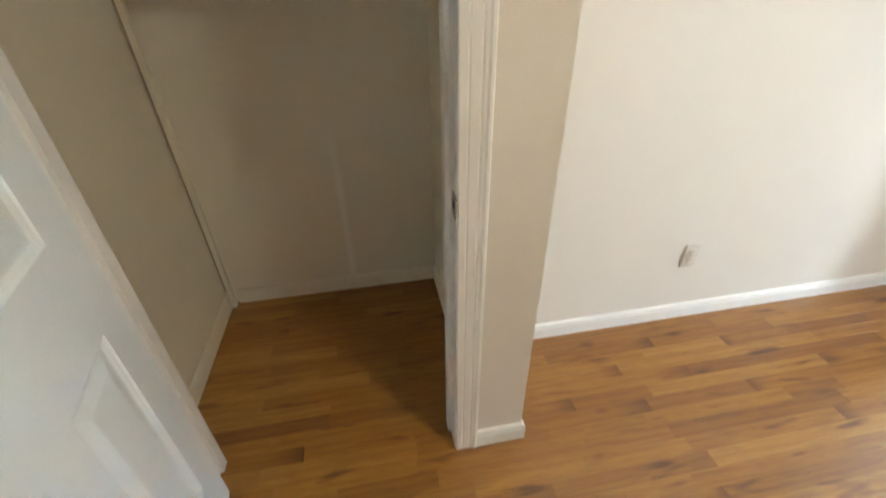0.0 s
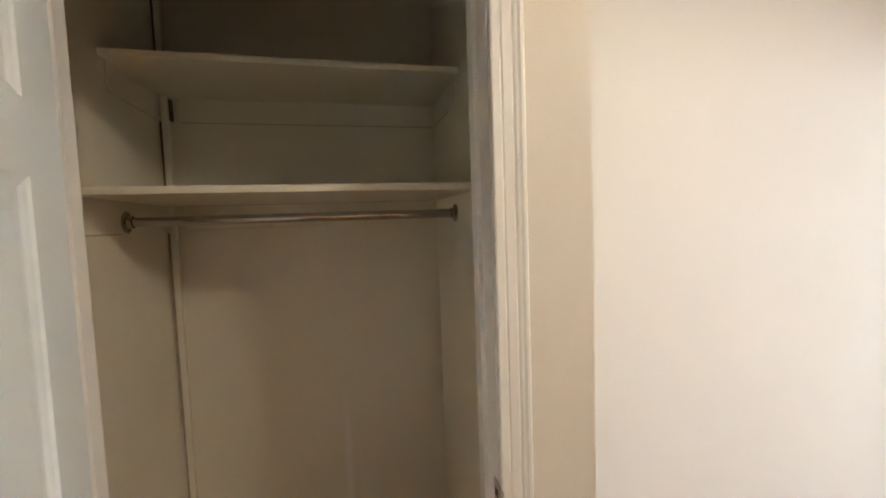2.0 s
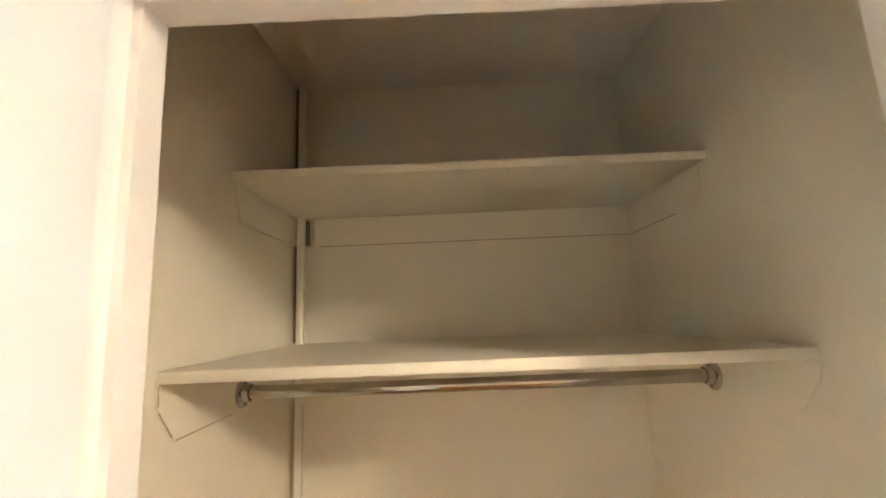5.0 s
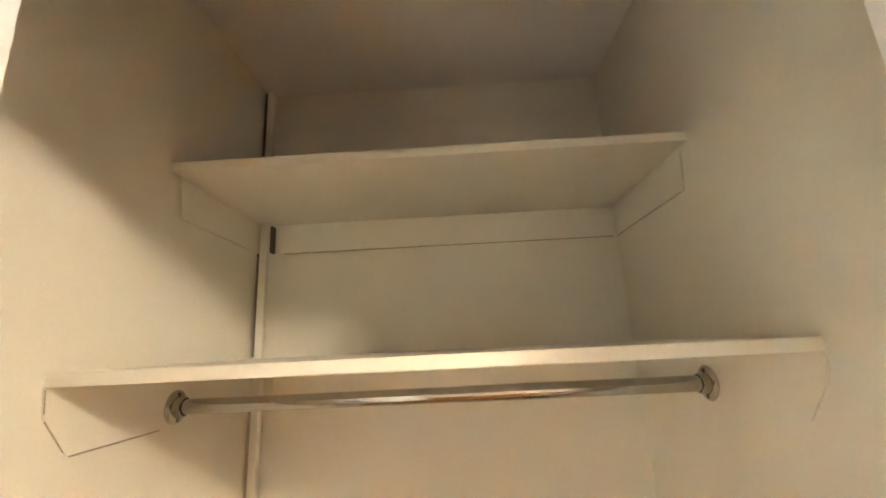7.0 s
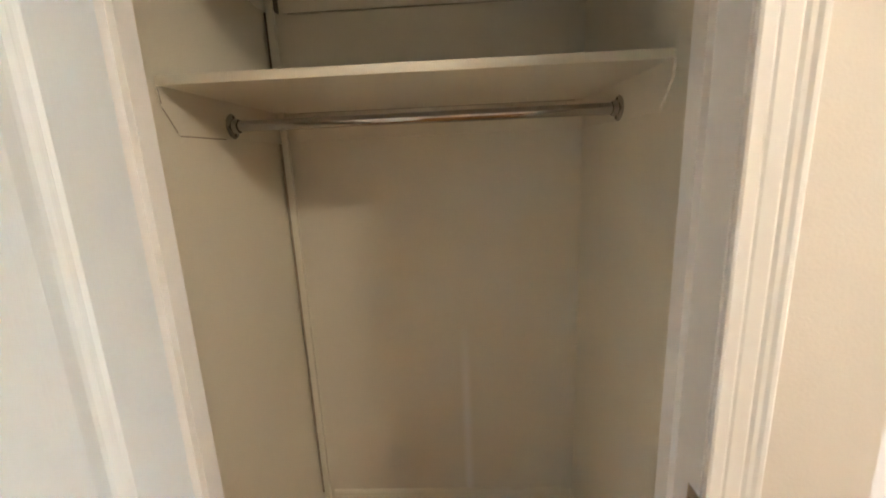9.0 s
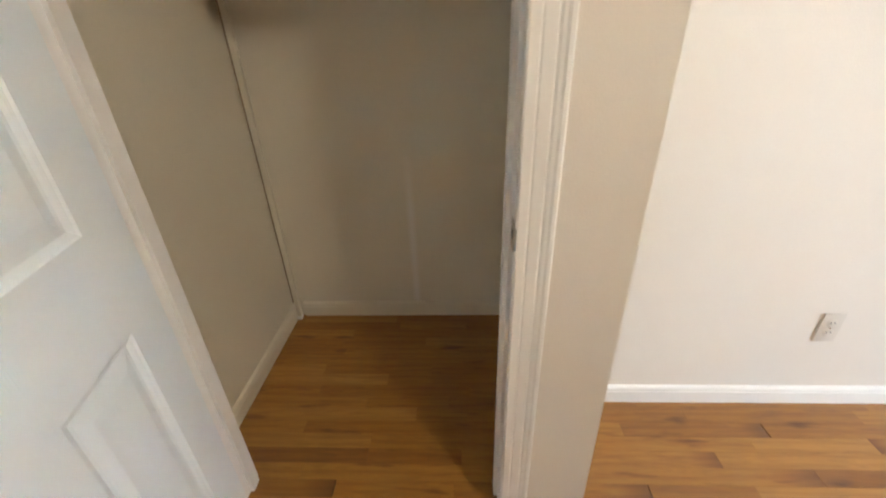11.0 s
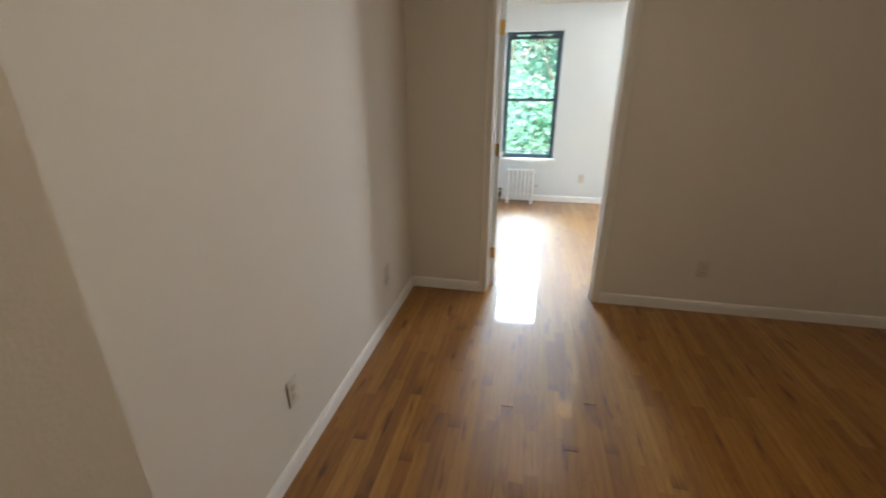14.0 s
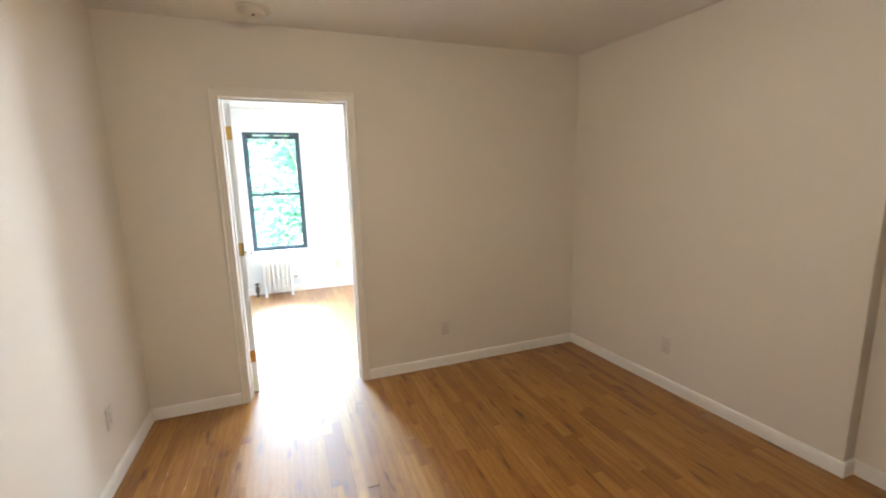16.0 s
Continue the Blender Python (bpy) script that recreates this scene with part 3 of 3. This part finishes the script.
def strike_plate():
    e = tagged(empty("strike_plate", Matrix.Translation((0.768, 0.014, 0.930))), "nickel strike plate let into the white jamb", "strike plate")
    bm = bmesh.new()
    for b in ((-0.012, 0.012, 0.010, 0.029), (-0.012, 0.012, -0.029, -0.010), (-0.020, -0.012, -0.029, 0.029), (0.008, 0.012, -0.010, 0.010)):
        add_box(bm, -0.0018, 0.0, b[0], b[1], b[2], b[3])
    part("plate", bm, M_CHROME, e)
    bm = bmesh.new()
    add_prism(bm, [(-0.0005, -0.020), (-0.0030, -0.024), (-0.0032, -0.029), (-0.0005, -0.034), (0.0025, -0.036), (0.0025, -0.034), (0.0005, -0.030), (0.0005, -0.020)], (0, 0, -0.022), (0, 0, 0.022), (1, 0, 0), (0, 1, 0))
    part("lip", bm, M_CHROME, e, "curved nickel lip round the jamb edge", True)
    bm = bmesh.new()
    add_box(bm, -0.0008, -0.0002, -0.012, 0.008, -0.010, 0.010)
    part("mortise", bm, M_SLOT, e, "dark latch hole")
    return e


strike_plate()

# ---- outlets and small fixtures ----


def outlet(m, label):
    """A duplex outlet; the wall is local z = 0, up is local y."""
    e = tagged(empty("wall_outlet", m), label, "outlet", "wall outlets")
    bm = bmesh.new()
    add_box(bm, -0.035, 0.035, -0.0575, 0.0575, 0, 0.006, 0.003, 2)
    part("cover_plate", bm, M_PLASTIC, e, "", True)
    for s in (1, -1):
        bm = bmesh.new()
        add_lathe(bm, [(0, 0.0082), (0.0145, 0.0082), (0.0165, 0.0070), (0.0165, 0.004)], Matrix.Translation((0, s * 0.0195, 0)), 24)
        r = part("receptacle", bm, M_PLASTIC, e, "", True)
        for x, h in ((-0.0065, 0.005), (0.0065, 0.004)):
            bm = bmesh.new()
            add_box(bm, x - 0.0012, x + 0.0012, s * 0.0195 + 0.002 - h, s * 0.0195 + 0.002 + h, 0.0075, 0.0086)
            part("slot", bm, M_SLOT, r)
    bm = bmesh.new()
    add_lathe(bm, [(0, 0.0075), (0.003, 0.0070), (0.0035, 0.005)], Matrix.Identity(4), 12)
    part("screw", bm, M_CHROME, e)
    return e


ON_NORTH = Matrix.Rotation(radians(90), 4, 'X')
ON_EAST = Matrix.Rotation(radians(-90), 4, 'Z') @ ON_NORTH
ON_SOUTH = Matrix.Rotation(radians(180), 4, 'Z') @ ON_NORTH
OUT = "ivory duplex wall outlet above the baseboard"
outlet(Matrix.Translation((1.888, YN, 0.350)) @ ON_NORTH, OUT)
outlet(Matrix.Translation((3.006, YN, 0.352)) @ ON_NORTH, OUT)
outlet(Matrix.Translation((XE, -1.592, 0.315)) @ ON_EAST, OUT)
outlet(Matrix.Translation((2.635, SY0 + (2.635 - SX) * s_run.y / s_run.x, 0.316)) @ Matrix.Rotation(math.atan2(s_run.y, s_run.x), 4, 'Z') @ ON_SOUTH, OUT)
outlet(Matrix.Translation((FX, -1.097, 0.328)) @ ON_EAST, "white outlet on the window wall")


def smoke_detector():
    e = tagged(empty("smoke_detector", Matrix.Translation((3.33, -0.395, H))), "round white smoke detector on the ceiling", "smoke detector")
    flip = Matrix.Rotation(radians(180), 4, 'X')
    bm = bmesh.new()
    add_lathe(bm, [(0, 0), (0.092, 0), (0.093, 0.006), (0.090, 0.012), (0, 0.012)], flip, 40)
    part("base", bm, M_PLASTIC, e, "", True)
    bm = bmesh.new()
    add_lathe(bm, [(0.064, 0.010), (0.064, 0.022), (0.057, 0.034), (0.042, 0.040), (0.020, 0.042), (0, 0.042)], flip, 40)
    part("cover", bm, M_PLASTIC, e, "", True)
    bm = bmesh.new()
    add_lathe(bm, [(0.009, 0.041), (0.009, 0.0445), (0, 0.0445)], flip @ Matrix.Translation((-0.03, 0.0, 0)), 16)
    part("test_button", bm, M_SLOT, e, "small dark test button")
    return e


smoke_detector()


def dome_light(x, y, z, glow, label):
    e = tagged(empty("dome_light", Matrix.Translation((x, y, z))), label, "ceiling light", "ceiling lights")
    flip = Matrix.Rotation(radians(180), 4, 'X')
    bm = bmesh.new()
    add_lathe(bm, [(0, 0), (0.150, 0), (0.152, 0.006), (0.150, 0.022), (0.140, 0.026), (0, 0.026)], flip, 40)
    part("base", bm, M_BRASS, e, "brass base ring", True)
    bm = bmesh.new()
    add_lathe(bm, [(0.138, 0.0265), (0.135, 0.050), (0.115, 0.080), (0.080, 0.102), (0.040, 0.112), (0, 0.114)], flip, 40)
    part("shade", bm, glow, e, "lit warm frosted glass shade", True)
    bm = bmesh.new()
    add_lathe(bm, [(0, 0.1142), (0.011, 0.115), (0.012, 0.120), (0.006, 0.128), (0, 0.130)], flip, 16)
    part("finial", bm, M_BRASS, e, "", True)
    return e


dome_light(1.55, -1.04, H, M_OPAL, "lit round dome light on the room ceiling")
dome_light(5.16, -1.11, H - 0.04, M_OPAL_WARM, "dim warm dome light on the far ceiling")

# ---- far room: window, sill, radiator ----


def sash_window(name, y0, y1, label):
    w = tagged(empty(name, Matrix.Translation((FX + 0.09, 0, 0))), label, "window", "", "structure")
    z0, z1, zr = WZ0, WZ1, 1.325
    t = 0.034
    bm = bmesh.new()
    add_box(bm, 0, 0.07, y0, y0 + t, z0, z1, 0.003)
    add_box(bm, 0, 0.07, y1 - t, y1, z0, z1, 0.003)
    add_box(bm, 0, 0.07, y0 + t, y1 - t, z1 - 0.028, z1, 0.003)
    add_box(bm, 0, 0.07, y0 + t, y1 - t, z0, z0 + 0.026, 0.003)
    part("window_frame", bm, M_FRAME, w, "dark blue-grey metal frame")
    for nm, xa, lo, hi in (("upper_sash", 0.038, zr - 0.016, z1 - 0.046), ("lower_sash", 0.008, z0 + 0.026, zr + 0.018)):
        bm = bmesh.new()
        a, b = y0 + t, y1 - t
        add_box(bm, xa, xa + 0.024, a, a + 0.022, lo, hi, 0.002)
        add_box(bm, xa, xa + 0.024, b - 0.022, b, lo, hi, 0.002)
        add_box(bm, xa, xa + 0.024, a + 0.022, b - 0.022, hi - 0.034, hi, 0.002)
        add_box(bm, xa, xa + 0.024, a + 0.022, b - 0.022, lo, lo + 0.03, 0.002)
        s = part(nm, bm, M_FRAME, w)
        bm = bmesh.new()
        add_box(bm, xa + 0.010, xa + 0.014, a + 0.022, b - 0.022, lo + 0.03, hi - 0.034)
        g = part("pane", bm, M_GLASS, s, "clear glass pane")
        g.visible_shadow = False
    bm = bmesh.new()
    yc = (y0 + y1) / 2
    for a, b in ((y0 + t, y0 + t + 0.09), (yc - 0.03, yc + 0.03), (y1 - t - 0.09, y1 - t)):
        add_box(bm, 0.036, 0.060, a, b, z1 - 0.046, z1 - 0.028, 0.002)
    part("spacer", bm, M_FRAME, w, "dark blocks over the lowered upper sash")
    bm = bmesh.new()
    add_box(bm, -0.006, 0.012, yc - 0.03, yc + 0.03, zr + 0.018, zr + 0.030, 0.003, 2)
    add_lathe(bm, [(0.012, 0), (0.012, 0.014), (0.008, 0.018), (0, 0.018)], Matrix.Translation((0.004, yc, zr + 0.024)), 14)
    part("sash_lock", bm, M_FRAME, w)
    return w


sash_window("window_1", WY0, WY1, "tall blue-grey double-hung window with trees behind")
sash_window("window_2", VY0, VY1, "second double-hung window of the bright room")
for a, b in ((WY0, WY1), (VY0, VY1)):
    bm = bmesh.new()
    add_box(bm, FX - 0.045, FX + 0.089, a + 0.001, b - 0.001, WZ0 - 0.0, WZ0 + 0.004, 0)
    add_box(bm, FX - 0.045, FX - 0.001, a - 0.035, b + 0.035, WZ0 - 0.035, WZ0 + 0.004, 0.006, 2)
    tagged(solid("window_sill", bm, M_TRIM), "white painted window sill", "window sill", "window sills", "structure")


def radiator():
    e = tagged(empty("radiator", Matrix.Translation((6.40, -0.295, 0))), "white cast iron column radiator under the window", "radiator")
    n, pitch = 7, 0.054
    for i in range(n):
        y = (i - (n - 1) / 2) * pitch
        bm = bmesh.new()
        for x in (-0.045, 0.045):
            add_lathe(bm, [(0, 0.075), (0.014, 0.078), (0.017, 0.09), (0.0165, 0.40), (0.017, 0.44), (0.013, 0.455), (0, 0.458)], Matrix.Translation((x, y, 0)), 14)
        for z in (0.085, 0.405):
            add_box(bm, -0.06, 0.06, y - 0.018, y + 0.018, z, z + 0.045, 0.015, 3)
            add_box(bm, -0.014, 0.014, y - pitch / 2, y + pitch / 2, z + 0.010, z + 0.034, 0.006, 2)
        if i in (0, n - 1):
            for x in (-0.05, 0.05):
                add_lathe(bm, [(0, 0), (0.019, 0), (0.013, 0.02), (0.013, 0.09), (0, 0.09)], Matrix.Translation((x, y, 0)), 12)
        part("section", bm, M_RAD, e, "", True)
    yl = (n - 1) / 2 * pitch
    bm = bmesh.new()
    add_lathe(bm, [(0, 0), (0.013, 0), (0.013, 0.08), (0, 0.08)], Matrix.Translation((0, yl + 0.02, 0.107)) @ Matrix.Rotation(radians(-90), 4, 'X'), 14)
    v = part("valve_pipe", bm, M_RAD, e, "", True)
    bm = bmesh.new()
    add_lathe(bm, [(0, 0), (0.015, 0), (0.015, 0.06), (0.026, 0.065), (0.026, 0.135), (0.012, 0.14), (0.010, 0.17), (0, 0.17)], Matrix.Translation((0, yl + 0.105, 0)), 16)
    part("valve", bm, M_IRON, e, "dark iron steam valve", True)
    bm = bmesh.new()
    add_lathe(bm, [(0, 0.165), (0.027, 0.168), (0.029, 0.175), (0.027, 0.184), (0, 0.186)], Matrix.Translation((0, yl + 0.105, 0)), 18)
    part("valve_wheel", bm, M_IRON, e, "", True)
    bm = bmesh.new()
    add_lathe(bm, [(0, 0), (0.006, 0), (0.006, 0.02), (0.014, 0.022), (0.014, 0.055), (0, 0.06)], Matrix.Translation((0, -yl - 0.02, 0.235)) @ Matrix.Rotation(radians(90), 4, 'X'), 14)
    part("air_valve", bm, M_CHROME, e, "small silver air valve", True)
    return e


radiator()

# ---- outside: ground and trees ----
GZ = -6.0
bm = bmesh.new()
bmesh.ops.create_grid(bm, x_segments=1, y_segments=1, size=400)
for v in bm.verts:
    v.co.z = GZ
    v.co.x += 407.5
tagged(solid("ground", bm, M_GROUND), "grey street ground below the window", "ground", "", "structure")


def tree(x, y, height, seed, label, leaf=1.0, spread=1.0):
    rng = random.Random(seed)
    e = tagged(empty("street_tree", Matrix.Translation((x, y, GZ))), label, "tree", "street trees")
    bm = bmesh.new()
    tips = []

    def limb(p, d, r, length, depth):
        q = p
        rings = []
        steps = 4
        for k in range(steps + 1):
            rr = r * (1 - 0.45 * k / steps)
            a = d.orthogonal().normalized()
            b = d.cross(a)
            rings.append([bm.verts.new(q + (a * math.cos(2 * math.pi * s / 7) + b * math.sin(2 * math.pi * s / 7)) * rr) for s in range(7)])
            if k < steps:
                d = (d + Vector((rng.uniform(-.12, .12), rng.uniform(-.12, .12), rng.uniform(-.03, .1)))).normalized()
                q = q + d * length / steps
        for u, w in zip(rings, rings[1:]):
            for s in range(7):
                bm.faces.new((u[s], u[(s + 1) % 7], w[(s + 1) % 7], w[s]))
        if depth == 0:
            tips.append((p + q) / 2)
            tips.append(q)
            return
        for _ in range(3):
            dd = (d + Vector((rng.uniform(-.9, .9), rng.uniform(-.9, .9), rng.uniform(-.2, .6)))).normalized()
            limb(q - d * rng.uniform(0, length * .35), dd, r * 0.5, length * rng.uniform(.5, .75), depth - 1)

    limb(Vector((0, 0, 0)), Vector((0, 0, 1)), 0.11, height * 0.42, 3)
    part("trunk", bm, M_BARK, e, "", True)
    verts, faces = [], []
    for c in tips:
        for _ in range(75):
            p = c + Vector((rng.gauss(0, .55), rng.gauss(0, .55), rng.gauss(0, .4))) * spread
            u = Vector((rng.gauss(0, 1), rng.gauss(0, 1), rng.gauss(0, .5))).normalized()
            w = u.orthogonal().normalized()
            s = rng.uniform(.07, .15) * leaf
            k = len(verts)
            bend = u.cross(w) * s * 0.25
            verts += [p - u * s, p + w * s * .5 + bend, p + u * s, p - w * s * .5 + bend]
            faces.append((k, k + 1, k + 2, k + 3))
    me = bpy.data.meshes.new("crown")
    me.from_pydata([tuple(v) for v in verts], [], faces)
    me.materials.append(M_LEAF)
    o = new("crown", me)
    o.parent = e
    return e


tree(13.5, 1.0, 9.5, 3, "leafy green street tree beyond the window")
tree(14.5, -2.2, 9.5, 8, "leafy green street tree beyond the window")
tree(17.0, -0.4, 11.5, 15, "leafy green street tree farther off")
tree(24.0, 0.4, 9.0, 33, "leafy green street tree farther off")
tree(26.0, -2.6, 9.5, 35, "leafy green street tree farther off")
for k, y in enumerate((-6.2, -3.4, -1.2, 1.0, 3.2, 6.0)):
    tree(31.0 + 1.5 * (k % 2), y, 13.0 + 1.2 * (k % 3), 51 + k, "broad leafy green tree at the back of the street", 2.2, 2.0)
tree(19.0, 1.6, 15.0, 21, "tall leafy green street tree farther off")
tree(20.0, -1.8, 15.5, 27, "tall leafy green street tree farther off")


def overhead_cables():
    e = tagged(empty("overhead_cable", Matrix.Translation((10.0, 0, 0))), "thin dark cables strung along the street", "cable")
    for z, sag in ((0.97, 0.05), (0.22, 0.04), (1.47, 0.03)):
        bm = bmesh.new()
        rings = []
        for k in range(25):
            y = -12 + k
            c = Vector((0, y, z + sag * (y / 6) ** 2))
            rings.append([bm.verts.new(c + Vector((0.011 * math.cos(a), 0, 0.011 * math.sin(a)))) for a in (0.0, 1.05, 2.09, 3.14, 4.19, 5.24)])
        for u, w in zip(rings, rings[1:]):
            for q in range(6):
                bm.faces.new((u[q], u[(q + 1) % 6], w[(q + 1) % 6], w[q]))
        part("cable", bm, M_FRAME, e)
    return e


overhead_cables()

# ---- floor: subfloor and oak strips ----
floor = structure("floor", [(XW - 0.12, FX + 0.2, -3.30, 1.09, -0.12, -0.0185)], M_SUB, "varnished golden oak strip floor running toward the doorway", "floor")
WSTRIP = 0.057
rng = random.Random(11)
strip_mesh = {}


def strip_data(length, dark):
    key = (round(length, 2), dark)
    if key not in strip_mesh:
        b = bmesh.new()
        l, w, g = key[0], WSTRIP, 0.00015
        vs = [(g, g), (l - g, g), (l - g, w - g), (g, w - g)]
        c = 0.0001
        top = [b.verts.new((x + (c if x < l / 2 else -c), y + (c if y < w / 2 else -c), 0)) for x, y in vs]
        mid = [b.verts.new((x, y, -c)) for x, y in vs]
        low = [b.verts.new((x, y, -0.018)) for x, y in vs]
        b.faces.new(top)
        for i in range(4):
            j = (i + 1) % 4
            b.faces.new((mid[i], mid[j], top[j], top[i]))
            b.faces.new((low[i], low[j], mid[j], mid[i]))
        strip_mesh[key] = finish(b, "plank", M_OAK_DARK if dark else M_OAK)
    return strip_mesh[key]


rest_v, rest_f = [], []
named = 0


def strip(x, y, length, dark=0):
    global named
    near = (dark or 0.85 < x + length / 2 < 3.3 and -1.0 < y < YN) and named < 300
    dz = rng.uniform(-0.00003, 0.0)
    if near:
        o = new("plank", strip_data(length, dark != 0))
        if dark > 0:
            # laid the other way round, its stained end nearer the west
            o.matrix_world = Matrix.Translation((x + length, y + WSTRIP, dz)) @ Matrix.Rotation(math.pi, 4, 'Z')
        else:
            o.location = (x, y, dz)
        o.parent = floor
        named += 1
        return
    g, c = 0.00015, 0.0001
    x0, x1, y0, y1 = x + g, x + length - g, y + g, y + WSTRIP - g
    k = len(rest_v)
    for z, i in ((dz, c), (dz - c, 0), (-0.018, 0)):
        rest_v.extend([(x0 + i, y0 + i, z), (x1 - i, y0 + i, z), (x1 - i, y1 - i, z), (x0 + i, y1 - i, z)])
    rest_f.append((k, k + 1, k + 2, k + 3))
    for a in (0, 4):
        for i in range(4):
            j = (i + 1) % 4
            rest_f.append((k + a + 4 + i, k + a + 4 + j, k + a + j, k + a + i))


# butt joints with a stained plank end: x, y, and the side on which the dark end lies
DARK_ENDS = [(2.03, 0.258, 1), (1.72, 0.325, -1), (1.775, 0.13, -1), (1.24, 0.07, -1), (1.52, 0.0, -1), (1.96, 0.02, 1), (2.36, 0.06, 1), (2.265, -0.10, 1), (2.18, -0.17, 1),
             (2.505, -0.25, 1), (2.37, -0.39, -1), (2.53, -0.595, 1), (2.155, -0.635, 1), (3.236, -0.81, 1), (2.172, -0.849, 1), (2.464, -0.79, -1), (2.05, -1.06, 1), (3.08, -0.16, 1),
             (3.0, -0.06, 1), (2.6, -0.08, -1), (0.257, 0.068, -1), (1.5, 0.187, -1), (1.564, -0.325, -1)]
y = -3.312
while y < 1.0:
    spans = [(XW - 0.05, FX + 0.05)]
    if y > YN + 0.06:
        spans = [(-0.25, 0.95)]
        if y < 0.85:
            spans.append((3.62, FX + 0.05))
    for a, b in spans:
        x = a - rng.uniform(0, 0.6)
        while x < b:
            l = rng.choice((0.24, 0.32, 0.38, 0.46, 0.52, 0.6, 0.7, 0.82, 0.95))
            for jx, jy, js in DARK_ENDS:
                if y <= jy < y + WSTRIP and x + 0.01 < jx < x + l + 0.2:
                    l = jx - x
            # trimmed at the walls
            x0, x1 = max(x, a), min(x + l, b)
            dark = sum(js for jx, jy, js in DARK_ENDS if y <= jy < y + WSTRIP and abs((x0 if js > 0 else x1) - jx) < 0.005)
            if x1 - x0 > 0.02:
                strip(x0, y, x1 - x0, dark)
            x += l
    y += WSTRIP
me = bpy.data.meshes.new("plank_field")
me.from_pydata(rest_v, [], rest_f)
me.materials.append(M_OAK_REST)
me.update()
o = new("plank_field", me)
o.parent = floor
o["kind"] = "stuff"
